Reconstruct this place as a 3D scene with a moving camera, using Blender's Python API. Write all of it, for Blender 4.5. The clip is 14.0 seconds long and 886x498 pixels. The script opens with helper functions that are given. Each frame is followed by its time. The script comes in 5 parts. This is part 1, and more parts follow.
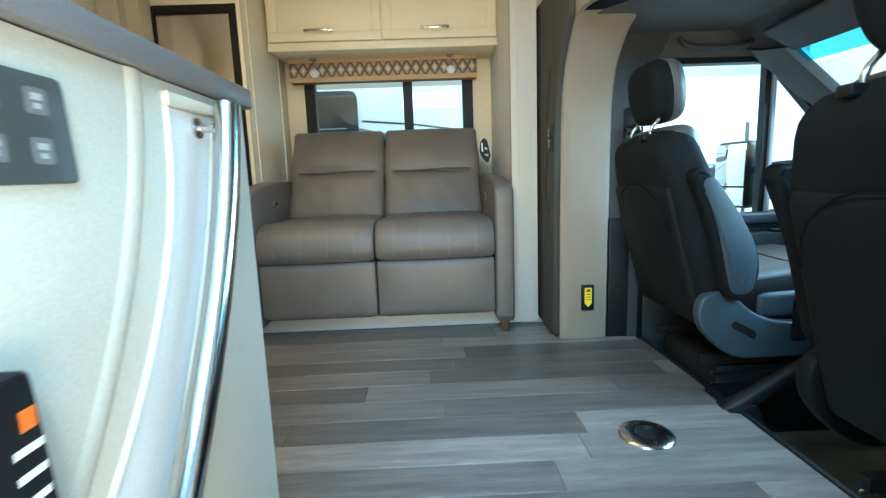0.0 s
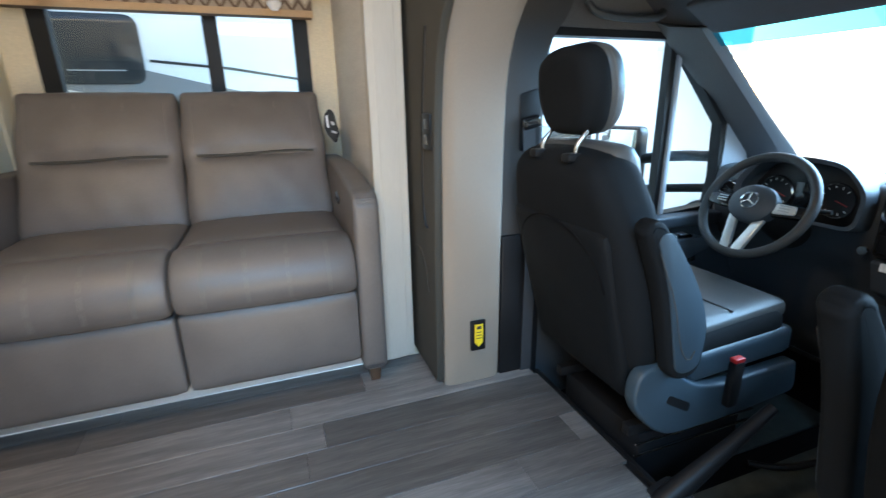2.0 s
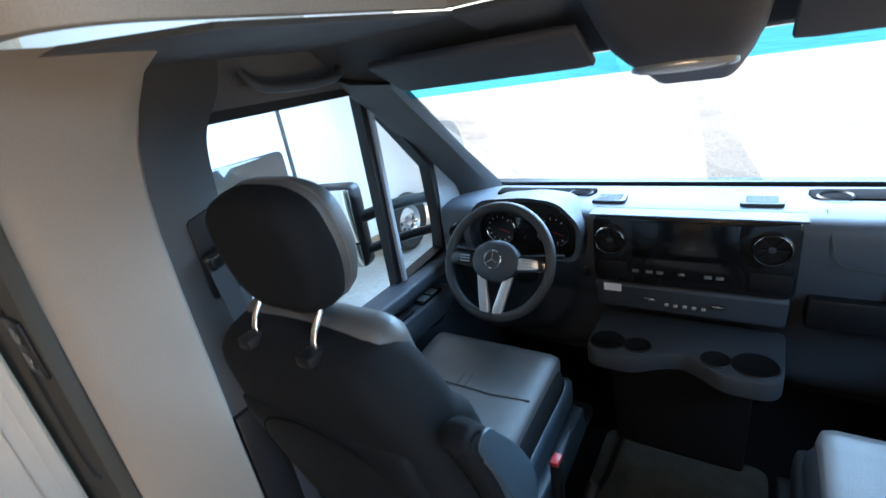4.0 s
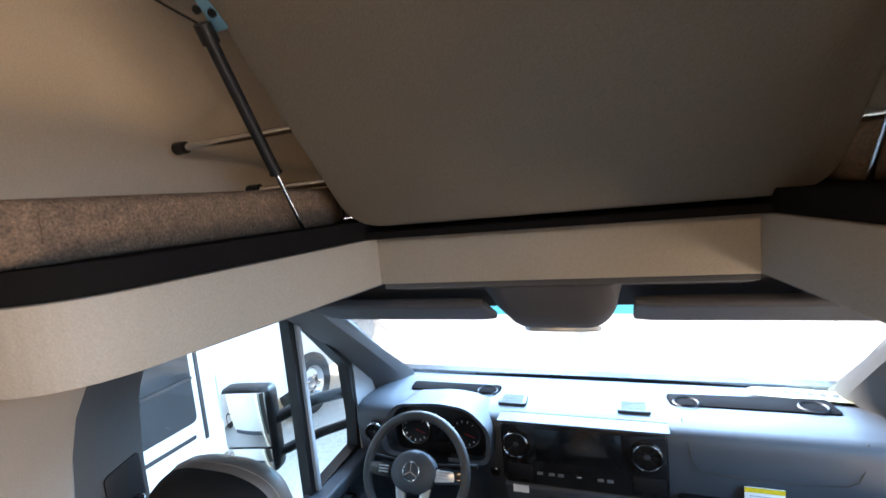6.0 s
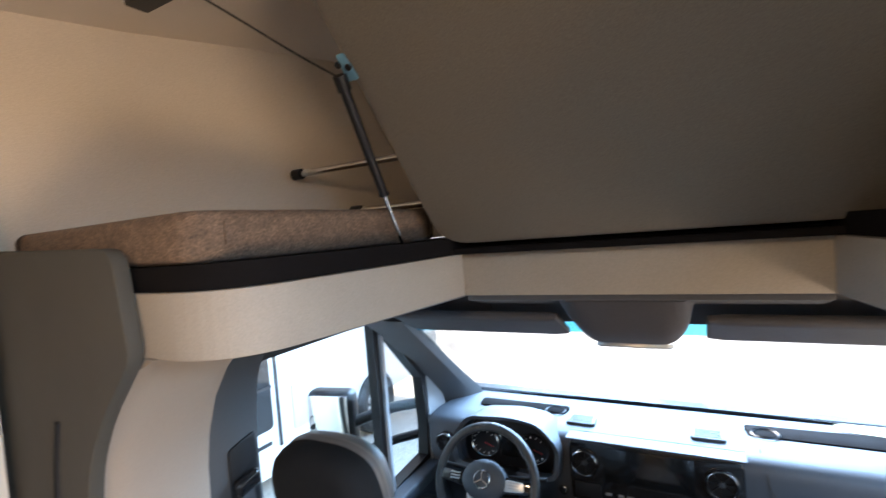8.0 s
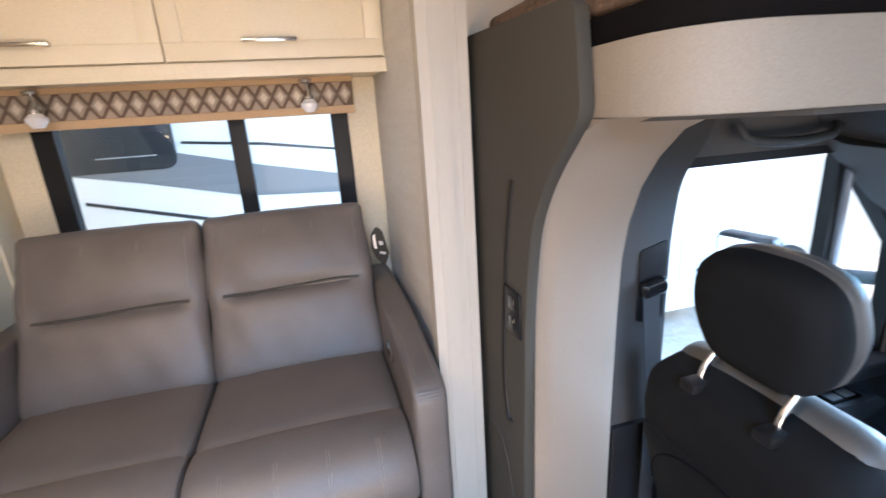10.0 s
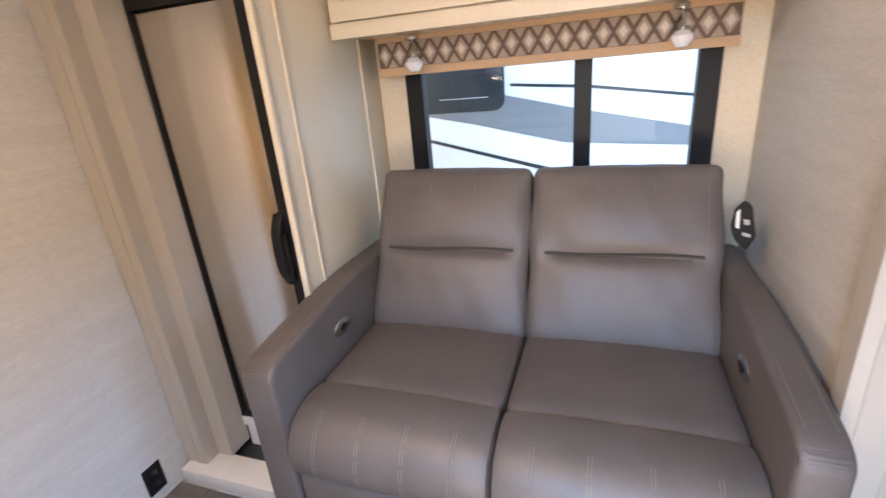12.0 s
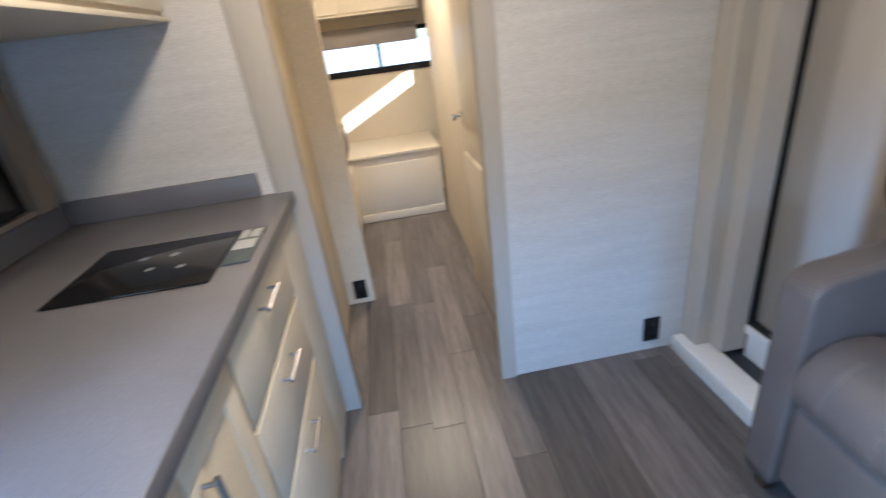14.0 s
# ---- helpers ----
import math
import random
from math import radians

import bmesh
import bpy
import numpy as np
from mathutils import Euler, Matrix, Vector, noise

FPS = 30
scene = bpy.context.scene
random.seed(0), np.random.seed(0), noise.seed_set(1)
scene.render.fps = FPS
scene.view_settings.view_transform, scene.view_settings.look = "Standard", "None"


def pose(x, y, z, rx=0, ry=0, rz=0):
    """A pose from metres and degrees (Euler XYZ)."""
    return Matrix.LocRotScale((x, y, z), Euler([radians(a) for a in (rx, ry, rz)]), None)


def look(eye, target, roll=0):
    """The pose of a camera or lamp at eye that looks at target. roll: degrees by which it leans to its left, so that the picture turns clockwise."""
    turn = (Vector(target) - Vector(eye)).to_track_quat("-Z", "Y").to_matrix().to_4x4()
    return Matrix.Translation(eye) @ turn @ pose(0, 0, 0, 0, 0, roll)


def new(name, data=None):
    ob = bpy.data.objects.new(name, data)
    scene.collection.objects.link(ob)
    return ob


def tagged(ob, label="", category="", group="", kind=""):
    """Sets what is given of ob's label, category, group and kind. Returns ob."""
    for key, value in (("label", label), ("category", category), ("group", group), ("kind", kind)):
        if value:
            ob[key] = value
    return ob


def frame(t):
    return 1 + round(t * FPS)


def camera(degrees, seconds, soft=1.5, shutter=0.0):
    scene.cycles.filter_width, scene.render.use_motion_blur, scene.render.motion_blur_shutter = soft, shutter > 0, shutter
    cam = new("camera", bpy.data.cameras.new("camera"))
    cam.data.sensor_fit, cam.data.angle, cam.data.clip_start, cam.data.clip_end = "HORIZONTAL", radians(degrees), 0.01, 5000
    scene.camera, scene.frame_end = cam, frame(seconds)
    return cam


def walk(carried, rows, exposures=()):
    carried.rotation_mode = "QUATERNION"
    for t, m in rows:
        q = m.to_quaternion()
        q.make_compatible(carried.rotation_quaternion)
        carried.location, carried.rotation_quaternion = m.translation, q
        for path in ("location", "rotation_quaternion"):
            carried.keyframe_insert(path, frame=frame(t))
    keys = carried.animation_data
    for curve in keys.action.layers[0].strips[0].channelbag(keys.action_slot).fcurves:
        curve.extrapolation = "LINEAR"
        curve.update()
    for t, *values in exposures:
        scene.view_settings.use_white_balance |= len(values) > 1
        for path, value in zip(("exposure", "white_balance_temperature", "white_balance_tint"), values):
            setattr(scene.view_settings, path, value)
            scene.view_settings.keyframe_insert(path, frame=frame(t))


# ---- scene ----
cam = camera(87.7, 14.0, soft=1.3, shutter=0.4)
PATH = [
    (0, (0.455, 0.498, 0.765), (0.494, 2.476, 0.469), -2.1),
    (0.5, (0.455, 0.695, 0.812), (0.597, 2.664, 0.49), -1.0),
    (1, (0.415, 0.871, 0.917), (0.698, 2.812, 0.527), -0.9),
    (1.5, (0.467, 0.975, 0.943), (0.901, 2.87, 0.473), -1.2),
    (2, (0.519, 1.162, 1.018), (1.169, 2.957, 0.421), -1.0),
    (2.5, (0.647, 1.24, 1.131), (1.541, 2.879, 0.414), -2.0),
    (3, (0.662, 1.399, 1.136), (1.919, 2.754, 0.372), -3.9),
    (3.2, (0.732, 1.47, 1.154), (2.069, 2.739, 0.378), -6.0),
    (5.3, (0.875, 1.622, 1.503), (2.617, 2.46, 0.991), -6.8),
    (5.5, (0.836, 1.612, 1.525), (2.614, 2.424, 1.103), -6.3),
    (6, (0.741, 1.564, 1.566), (2.597, 2.276, 1.346), -5.6),
    (6.5, (0.656, 1.533, 1.579), (2.546, 2.185, 1.505), -5.5),
    (7, (0.615, 1.512, 1.577), (2.519, 2.124, 1.578), -5.2),
    (7.2, (0.611, 1.515, 1.577), (2.508, 2.147, 1.586), -5.2),
    (9.3, (0.587, 1.667, 1.458), (1.614, 3.338, 1.065), -3.6),
    (9.5, (0.583, 1.676, 1.444), (1.459, 3.417, 0.998), -3.4),
    (10, (0.588, 1.692, 1.402), (1.083, 3.545, 0.836), -3.7),
    (10.5, (0.533, 1.754, 1.399), (0.744, 3.634, 0.75), -4.2),
    (11, (0.441, 1.816, 1.417), (0.352, 3.689, 0.72), -5.2),
    (11.5, (0.408, 1.844, 1.419), (0.061, 3.683, 0.715), -5.7),
    (12, (0.396, 1.901, 1.411), (-0.244, 3.661, 0.711), -5.0),
    (12.5, (0.393, 1.922, 1.395), (-0.535, 3.54, 0.671), -4.3),
    (13, (0.384, 1.9, 1.389), (-0.914, 3.219, 0.63), -4.4),
    (13.5, (0.388, 1.855, 1.369), (-1.264, 2.628, 0.548), -5.7),
    (14, (0.383, 1.774, 1.364), (-1.419, 1.948, 0.515), -7.5),
]
EXPOSURES = [(0, 1.65, 6500, -5), (1, 1.8, 6700, 4), (1.5, 1.75, 6500, 7), (2.5, 1.4, 6400, 9), (3, 1.15, 6400, 10), (5.5, 1.6, 6600, 17), (6, 1.75, 6700, 17), (7, 1.9, 6800, 17), (9.5, 1.8, 6500, 17), (10, 2.0, 6600, 20), (11, 2.1, 7000, 24), (12.5, 2.05, 6100, 20), (14, 1.85, 5100, 11)]
walk(cam, [(t, look(eye, target, roll)) for t, eye, target, roll in PATH], EXPOSURES)

# ---- light ----
world = bpy.data.worlds.new("sky")
scene.world = world
world.use_nodes = True
wn = world.node_tree.nodes
sky = wn.new("ShaderNodeTexSky")
sky.sky_type, sky.sun_disc = "NISHITA", False
SUN_EL, SUN_FROM = radians(24), (0.5, 0.866)
sky.sun_elevation, sky.sun_rotation = SUN_EL, math.atan2(SUN_FROM[0], SUN_FROM[1])
world.node_tree.links.new(sky.outputs[0], wn["Background"].inputs[0])
wn["Background"].inputs[1].default_value = 0.15


def lamp(name, kind, m, energy, colour, **more):
    data = bpy.data.lights.new(name, kind)
    data.energy, data.color = energy, colour
    if kind == "AREA":
        data.shape, data.size, data.size_y = "RECTANGLE", more["size"], more["size_y"]
    if kind == "SUN":
        data.angle = more["angle"]
    ob = new(name, data)
    ob.matrix_world = m
    return ob


sun_dir = Vector((SUN_FROM[0] * math.cos(SUN_EL), SUN_FROM[1] * math.cos(SUN_EL), math.sin(SUN_EL)))
lamp("sun", "SUN", look(sun_dir * 20, (0, 0, 0)), 5.0, (1.0, 0.95, 0.86), angle=radians(0.6))
# sky light before the windscreen and above the entry door
lamp("windscreen_daylight", "AREA", look((4.2, 1.71, 2.10), (1.0, 1.71, 0.50)), 240, (0.37, 0.655, 1.0), size=2.6, size_y=1.7)
lamp("door_daylight", "AREA", look((0.3, -0.35, 2.25), (0.4, 1.9, 0.1)), 62, (0.31, 0.62, 1.0), size=1.7, size_y=0.9)
# light thrown up by the sunlit ground outside the door
lamp("ground_bounce", "AREA", look((0.5, -1.3, -0.2), (0.35, 2.6, 1.40)), 50, (1.0, 0.78, 0.53), size=2.2, size_y=0.9)



# ---- materials ----
def mat(name, colour, rough=0.5, metal=0.0, vary=0.12, scale=6.0, bump=0.1, grain=250.0, stretch=(1, 1, 1), island=0.0, spec=0.5, coat=0.0, grainmix=0.08):
    m = bpy.data.materials.new(name)
    m.use_nodes = True
    nt = m.node_tree
    b = nt.nodes["Principled BSDF"]
    co = nt.nodes.new("ShaderNodeTexCoord")
    mp = nt.nodes.new("ShaderNodeMapping")
    mp.inputs["Scale"].default_value = stretch
    nt.links.new(co.outputs["Object"], mp.inputs[0])
    big, small = nt.nodes.new("ShaderNodeTexNoise"), nt.nodes.new("ShaderNodeTexNoise")
    big.inputs["Scale"].default_value, small.inputs["Scale"].default_value = scale, grain
    big.inputs["Detail"].default_value, small.inputs["Detail"].default_value = 5, 3
    nt.links.new(mp.outputs[0], big.inputs[0])
    nt.links.new(mp.outputs[0], small.inputs[0])

    def mixed(fac, low, high, src):
        mr = nt.nodes.new("ShaderNodeMapRange")
        mr.inputs[1].default_value, mr.inputs[2].default_value = 0.3, 0.7
        mr.inputs[3].default_value, mr.inputs[4].default_value = low, high
        nt.links.new(src, mr.inputs[0])
        return mr.outputs[0]
    f = mixed(None, 1 - vary, 1 + vary, big.outputs[0])
    g = mixed(None, 1 - grainmix, 1 + grainmix, small.outputs[0])
    mul = nt.nodes.new("ShaderNodeMath")
    mul.operation = "MULTIPLY"
    nt.links.new(f, mul.inputs[0])
    nt.links.new(g, mul.inputs[1])
    out = mul.outputs[0]
    if island:
        oi = nt.nodes.new("ShaderNodeObjectInfo")
        mr = nt.nodes.new("ShaderNodeMapRange")
        mr.inputs[3].default_value, mr.inputs[4].default_value = 1 - island, 1 + island
        nt.links.new(oi.outputs["Random"], mr.inputs[0])
        m2 = nt.nodes.new("ShaderNodeMath")
        m2.operation = "MULTIPLY"
        nt.links.new(out, m2.inputs[0])
        nt.links.new(mr.outputs[0], m2.inputs[1])
        out = m2.outputs[0]
    vm = nt.nodes.new("ShaderNodeVectorMath")
    vm.operation = "SCALE"
    vm.inputs[0].default_value = colour[:3]
    nt.links.new(out, vm.inputs["Scale"])
    nt.links.new(vm.outputs[0], b.inputs["Base Color"])
    b.inputs["Metallic"].default_value = metal
    b.inputs["Specular IOR Level"].default_value = spec
    b.inputs["Coat Weight"].default_value = coat
    nt.links.new(mixed(None, rough * 0.9, min(rough * 1.1, 1), big.outputs[0]), b.inputs["Roughness"])
    if bump:
        bp = nt.nodes.new("ShaderNodeBump")
        bp.inputs["Strength"].default_value, bp.inputs["Distance"].default_value = bump, 0.002
        nt.links.new(small.outputs[0], bp.inputs["Height"])
        nt.links.new(bp.outputs[0], b.inputs["Normal"])
    return m


def glow(name, colour, strength):
    m = bpy.data.materials.new(name)
    m.use_nodes = True
    b = m.node_tree.nodes["Principled BSDF"]
    b.inputs["Emission Color"].default_value = (*colour, 1)
    b.inputs["Emission Strength"].default_value = strength
    return m


def glass_mat(name, tint=(1, 1, 1), rough=0.0):
    m = bpy.data.materials.new(name)
    m.use_nodes = True
    nt = m.node_tree
    nt.nodes.remove(nt.nodes["Principled BSDF"])
    out = nt.nodes["Material Output"]
    tr, gl, mx, lw, pw, ad = (nt.nodes.new(n) for n in ("ShaderNodeBsdfTransparent", "ShaderNodeBsdfGlossy", "ShaderNodeMixShader", "ShaderNodeLayerWeight", "ShaderNodeMath", "ShaderNodeMath"))
    tr.inputs[0].default_value = (*tint, 1)
    gl.inputs["Roughness"].default_value = rough
    pw.operation, ad.operation = "POWER", "MULTIPLY_ADD"
    pw.inputs[1].default_value = 5.0
    ad.inputs[1].default_value, ad.inputs[2].default_value = 0.7, 0.03
    for a, b in ((lw.outputs["Facing"], pw.inputs[0]), (pw.outputs[0], ad.inputs[0]), (ad.outputs[0], mx.inputs[0]), (tr.outputs[0], mx.inputs[1]), (gl.outputs[0], mx.inputs[2]), (mx.outputs[0], out.inputs[0])):
        nt.links.new(a, b)
    return m



M = {
    "wallpaper": mat("woven_wallpaper", (0.62, 0.60, 0.57), 0.75, vary=0.05, scale=3, bump=0.28, grain=40, stretch=(1, 1, 11), grainmix=0.09),
    "cream": mat("cream_laminate", (0.70, 0.63, 0.49), 0.42, vary=0.03, scale=3, bump=0.03, grain=300),
    "cream_wall": mat("cream_wall_vinyl", (0.68, 0.60, 0.45), 0.6, vary=0.04, scale=3, bump=0.12, grain=120),
    "white": mat("white_paint", (0.52, 0.485, 0.41), 0.4, vary=0.03, bump=0.03),
    "plank": mat("vinyl_plank", (0.145, 0.130, 0.122), 0.34, vary=0.34, scale=8, bump=0.22, grain=48, stretch=(0.3, 4, 4), island=0.40, grainmix=0.20),
    "leather": mat("grey_leather", (0.118, 0.103, 0.096), 0.46, vary=0.10, scale=7, bump=0.32, grain=300, grainmix=0.08),
    "stitch": mat("cream_thread", (0.19, 0.17, 0.155), 0.8, vary=0.02, bump=0),
    "seam": mat("dark_seam", (0.05, 0.045, 0.04), 0.8),
    "steel": mat("brushed_steel", (0.80, 0.76, 0.71), 0.20, 1.0, vary=0.02, scale=4, bump=0.05, grain=300, stretch=(1, 1, 0.02)),
    "chrome": mat("chrome", (0.55, 0.55, 0.56), 0.2, 1.0, vary=0.03, bump=0),
    "black": mat("black_plastic", (0.009, 0.009, 0.010), 0.45, vary=0.15, bump=0.15, spec=0.25),
    "blackgloss": mat("gloss_black", (0.012, 0.012, 0.013), 0.08, vary=0.1, bump=0),
    "taupe": mat("taupe_trim_fabric", (0.26, 0.208, 0.162), 0.85, vary=0.05, scale=4, bump=0.35, grain=500, grainmix=0.07),
    "liner": mat("taupe_headliner", (0.125, 0.105, 0.082), 0.9, vary=0.06, scale=4, bump=0.5, grain=380, grainmix=0.14),
    "fascia": mat("fascia_vinyl", (0.29, 0.25, 0.205), 0.7, vary=0.04, bump=0.2, grain=300),
    "mattress": mat("brown_tweed", (0.125, 0.080, 0.052), 0.95, vary=0.3, scale=60, bump=0.8, grain=260, grainmix=0.45),
    "webbing": mat("black_fabric", (0.007, 0.006, 0.006), 0.9, bump=0.4, spec=0.05),
    "seat": mat("black_seat_cloth", (0.007, 0.0078, 0.0088), 0.8, vary=0.1, scale=5, bump=0.4, grain=700, grainmix=0.2, spec=0.15),
    "seatface": mat("grey_seat_leather", (0.075, 0.073, 0.070), 0.42, vary=0.06, bump=0.3, grain=500),
    "plastic": mat("slate_plastic", (0.035, 0.042, 0.05), 0.5, vary=0.06, bump=0.3, grain=500),
    "dash": mat("grained_dash_plastic", (0.056, 0.066, 0.080), 0.55, vary=0.05, bump=0.4, grain=420),
    "pillar": mat("pillar_trim", (0.075, 0.076, 0.08), 0.7, vary=0.05, bump=0.2),
    "carpet": mat("black_carpet", (0.006, 0.006, 0.007), 0.95, vary=0.3, scale=40, bump=0.9, grain=300, grainmix=0.4, spec=0.1),
    "worktop": mat("grey_stone_laminate", (0.155, 0.15, 0.16), 0.34, vary=0.07, scale=7, bump=0, grain=260, grainmix=0.10),
    "walnut": mat("walnut_wood", (0.075, 0.038, 0.02), 0.45, vary=0.25, scale=20, stretch=(4, 4, 0.6)),
    "yellow": mat("yellow_card", (0.85, 0.60, 0.02), 0.5, vary=0.02, bump=0),
    "label_white": mat("white_label", (0.8, 0.8, 0.8), 0.5, vary=0.02, bump=0),
    "red": mat("red_plastic", (0.5, 0.02, 0.02), 0.4, bump=0),
    "orange": mat("orange_print", (0.8, 0.16, 0.02), 0.5, bump=0),
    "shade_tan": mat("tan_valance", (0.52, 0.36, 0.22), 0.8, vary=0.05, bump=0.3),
    "pattern_dark": mat("brown_pattern_cloth", (0.16, 0.11, 0.08), 0.9, bump=0.3),
    "pattern_light": mat("ivory_pattern_cloth", (0.66, 0.58, 0.48), 0.9, bump=0.3),
    "crystal": mat("acrylic_knob", (0.75, 0.75, 0.78), 0.1, vary=0.02, bump=0, spec=0.8),
    "bracket": mat("zinc_bracket", (0.22, 0.46, 0.62), 0.35, 0.7, bump=0),
    "ceiling": mat("ceiling_vinyl", (0.72, 0.69, 0.62), 0.7, vary=0.03, bump=0.15, grain=150),
    "ground": mat("concrete_ground", (0.55, 0.53, 0.49), 0.9, vary=0.18, scale=0.8, bump=0.5, grain=30, grainmix=0.15),
    "rv_white": mat("motorhome_gelcoat", (0.80, 0.80, 0.79), 0.25, vary=0.02, scale=1, bump=0),
    "trim_white": mat("white_boxed_trim", (0.74, 0.74, 0.72), 0.4, vary=0.03, bump=0.03),
    "rv_grey": mat("motorhome_grey_paint", (0.20, 0.20, 0.205), 0.3, vary=0.03, scale=1, bump=0),
    "rv_black": mat("motorhome_dark_stripe", (0.03, 0.03, 0.033), 0.3, vary=0.03, bump=0),
    "tyre": mat("tyre_rubber", (0.02, 0.02, 0.02), 0.8, bump=0.3),
    "jamb": mat("jamb_vinyl", (0.46, 0.425, 0.37), 0.5, vary=0.02, bump=0.04, grain=200, stretch=(1, 1, 0.1), grainmix=0.03),
    "cool_white": mat("cool_white_plastic", (0.62, 0.64, 0.66), 0.4, vary=0.02, bump=0.02),
    "slate_gloss": mat("slate_plate", (0.075, 0.09, 0.09), 0.3, vary=0.08, bump=0.05),
    "slate_print": mat("grey_button", (0.16, 0.17, 0.175), 0.4, vary=0.05, bump=0.05),
    "label_grey": mat("grey_print", (0.42, 0.42, 0.42), 0.5, vary=0.04, bump=0),
    "pattern_mid": mat("taupe_pattern_cloth", (0.40, 0.32, 0.25), 0.9, bump=0.3),
    # the column's taupe darkened, the end panel's shade put into the colour
    "taupe_shaded": mat("shaded_panel_vinyl", (0.046, 0.041, 0.032), 0.85, vary=0.05, scale=4, bump=0.25, grain=420, grainmix=0.06),
    "liner_pale": mat("pale_bunk_fabric", (0.52, 0.44, 0.35), 0.9, vary=0.05, scale=3, bump=0.3, grain=350),
    "rail_steel": mat("satin_handle_steel", (0.58, 0.56, 0.53), 0.16, 1.0, vary=0.03, bump=0.03, grain=300, stretch=(1, 1, 0.05)),
    "pillar_dark": mat("dark_pillar_trim", (0.045, 0.043, 0.042), 0.7, vary=0.05, bump=0.2),
    "nickel": mat("satin_nickel", (0.33, 0.33, 0.33), 0.35, 1.0, vary=0.04, bump=0),
    "rubber_mat": mat("grey_rubber_mat", (0.042, 0.050, 0.046), 0.75, vary=0.35, scale=20, bump=0.6, grain=200),
    "pillar_light": mat("pale_door_trim", (0.33, 0.35, 0.37), 0.6, vary=0.04, bump=0.1),
    "headliner_dark": mat("dark_headliner", (0.075, 0.075, 0.08), 0.9, vary=0.06, bump=0.4, grain=400),
    "visor": mat("visor_vinyl", (0.045, 0.043, 0.048), 0.7, vary=0.06, bump=0.25),
    "belt": mat("belt_webbing", (0.03, 0.031, 0.034), 0.7, bump=0.5, grain=600),
    "screen": mat("dark_screen", (0.008, 0.009, 0.010), 0.12, vary=0.05, bump=0),
    "dash_light": mat("slate_tray_plastic", (0.05, 0.057, 0.066), 0.5, vary=0.05, bump=0.2),
    "silver": mat("satin_silver", (0.62, 0.62, 0.61), 0.32, 0.7, vary=0.03, bump=0),
    "leather_black": mat("black_wheel_leather", (0.028, 0.029, 0.03), 0.45, vary=0.08, bump=0.3, grain=600),
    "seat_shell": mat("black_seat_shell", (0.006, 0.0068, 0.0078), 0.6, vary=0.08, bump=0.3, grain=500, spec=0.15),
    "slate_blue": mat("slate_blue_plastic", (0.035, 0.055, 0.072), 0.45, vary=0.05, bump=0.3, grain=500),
    "reflection_yellow": mat("pale_yellow_reflection", (0.36, 0.36, 0.20), 0.6, vary=0.05, bump=0),
    "rv_tan": mat("motorhome_tan_band", (0.36, 0.32, 0.26), 0.4, vary=0.04, bump=0),
    "glass": glass_mat("clear_glass", (0.96, 0.98, 0.97)),
    "tint": glass_mat("tinted_band", (0.12, 0.69, 0.86)),
    "dark_glass": mat("dark_window_glass", (0.03, 0.032, 0.035), 0.06, vary=0.05, bump=0),
    "mirror": mat("mirror_glass", (0.85, 0.86, 0.88), 0.02, 1.0, vary=0.0, bump=0),
    "led": glow("warm_led_diffuser", (1.0, 0.72, 0.42), 6.0),
    "bedding": mat("grey_bedding", (0.30, 0.27, 0.25), 0.9, vary=0.1, bump=0.4),
}


# steel brushed from top to bottom
brushed = M["steel"].node_tree
along = brushed.nodes.new("ShaderNodeCombineXYZ")
along.inputs[2].default_value = 1.0
brushed.links.new(along.outputs[0], brushed.nodes["Principled BSDF"].inputs["Tangent"])
brushed.nodes["Principled BSDF"].inputs["Anisotropic"].default_value = 0.75


# ---- building blocks ----
def part(name, bm, material, parent=None, label="", sharp=38):
    me = bpy.data.meshes.new(name)
    bm.normal_update()
    bm.to_mesh(me)
    bm.free()
    me.materials.append(M[material] if isinstance(material, str) else material)
    me.polygons.foreach_set("use_smooth", [True] * len(me.polygons))
    me.set_sharp_from_angle(angle=radians(sharp))
    ob = new(name, me)
    if parent:
        ob.parent = parent
        top = parent
        while top.parent:
            top = top.parent
        if parent is top and top.type == "EMPTY":
            ob.matrix_parent_inverse = Matrix.Translation(top.location).inverted()
    if label:
        ob["label"] = label
    return ob


def thing(name, label, category, at=(0, 0, 0), group="", kind=""):
    ob = new(name)
    ob.empty_display_size = 0.05
    ob.location = at
    return tagged(ob, label, category, group, kind)


def setting(name, bm, material, label="", category="", sharp=38):
    return tagged(part(name, bm, material, sharp=sharp), label or name.replace("_", " "), category or name.split("_")[0], kind="structure")


def merge(bm, other):
    me = bpy.data.meshes.new("tmp")
    other.to_mesh(me)
    other.free()
    bm.from_mesh(me)
    bpy.data.meshes.remove(me)
    return bm


def box(x0, x1, y0, y1, z0, z1, r=0.0, seg=2, m=None):
    bm = bmesh.new()
    bmesh.ops.create_cube(bm, size=1.0)
    for v in bm.verts:
        v.co = Vector(((x0 + x1) / 2 + v.co.x * (x1 - x0), (y0 + y1) / 2 + v.co.y * (y1 - y0), (z0 + z1) / 2 + v.co.z * (z1 - z0)))
    if r:
        bmesh.ops.bevel(bm, geom=bm.edges[:], offset=r, segments=seg, profile=0.5, affect="EDGES")
    if m:
        bm.transform(m)
    return bm


def boxes(*items):
    bm = bmesh.new()
    for it in items:
        merge(bm, box(*it))
    return bm


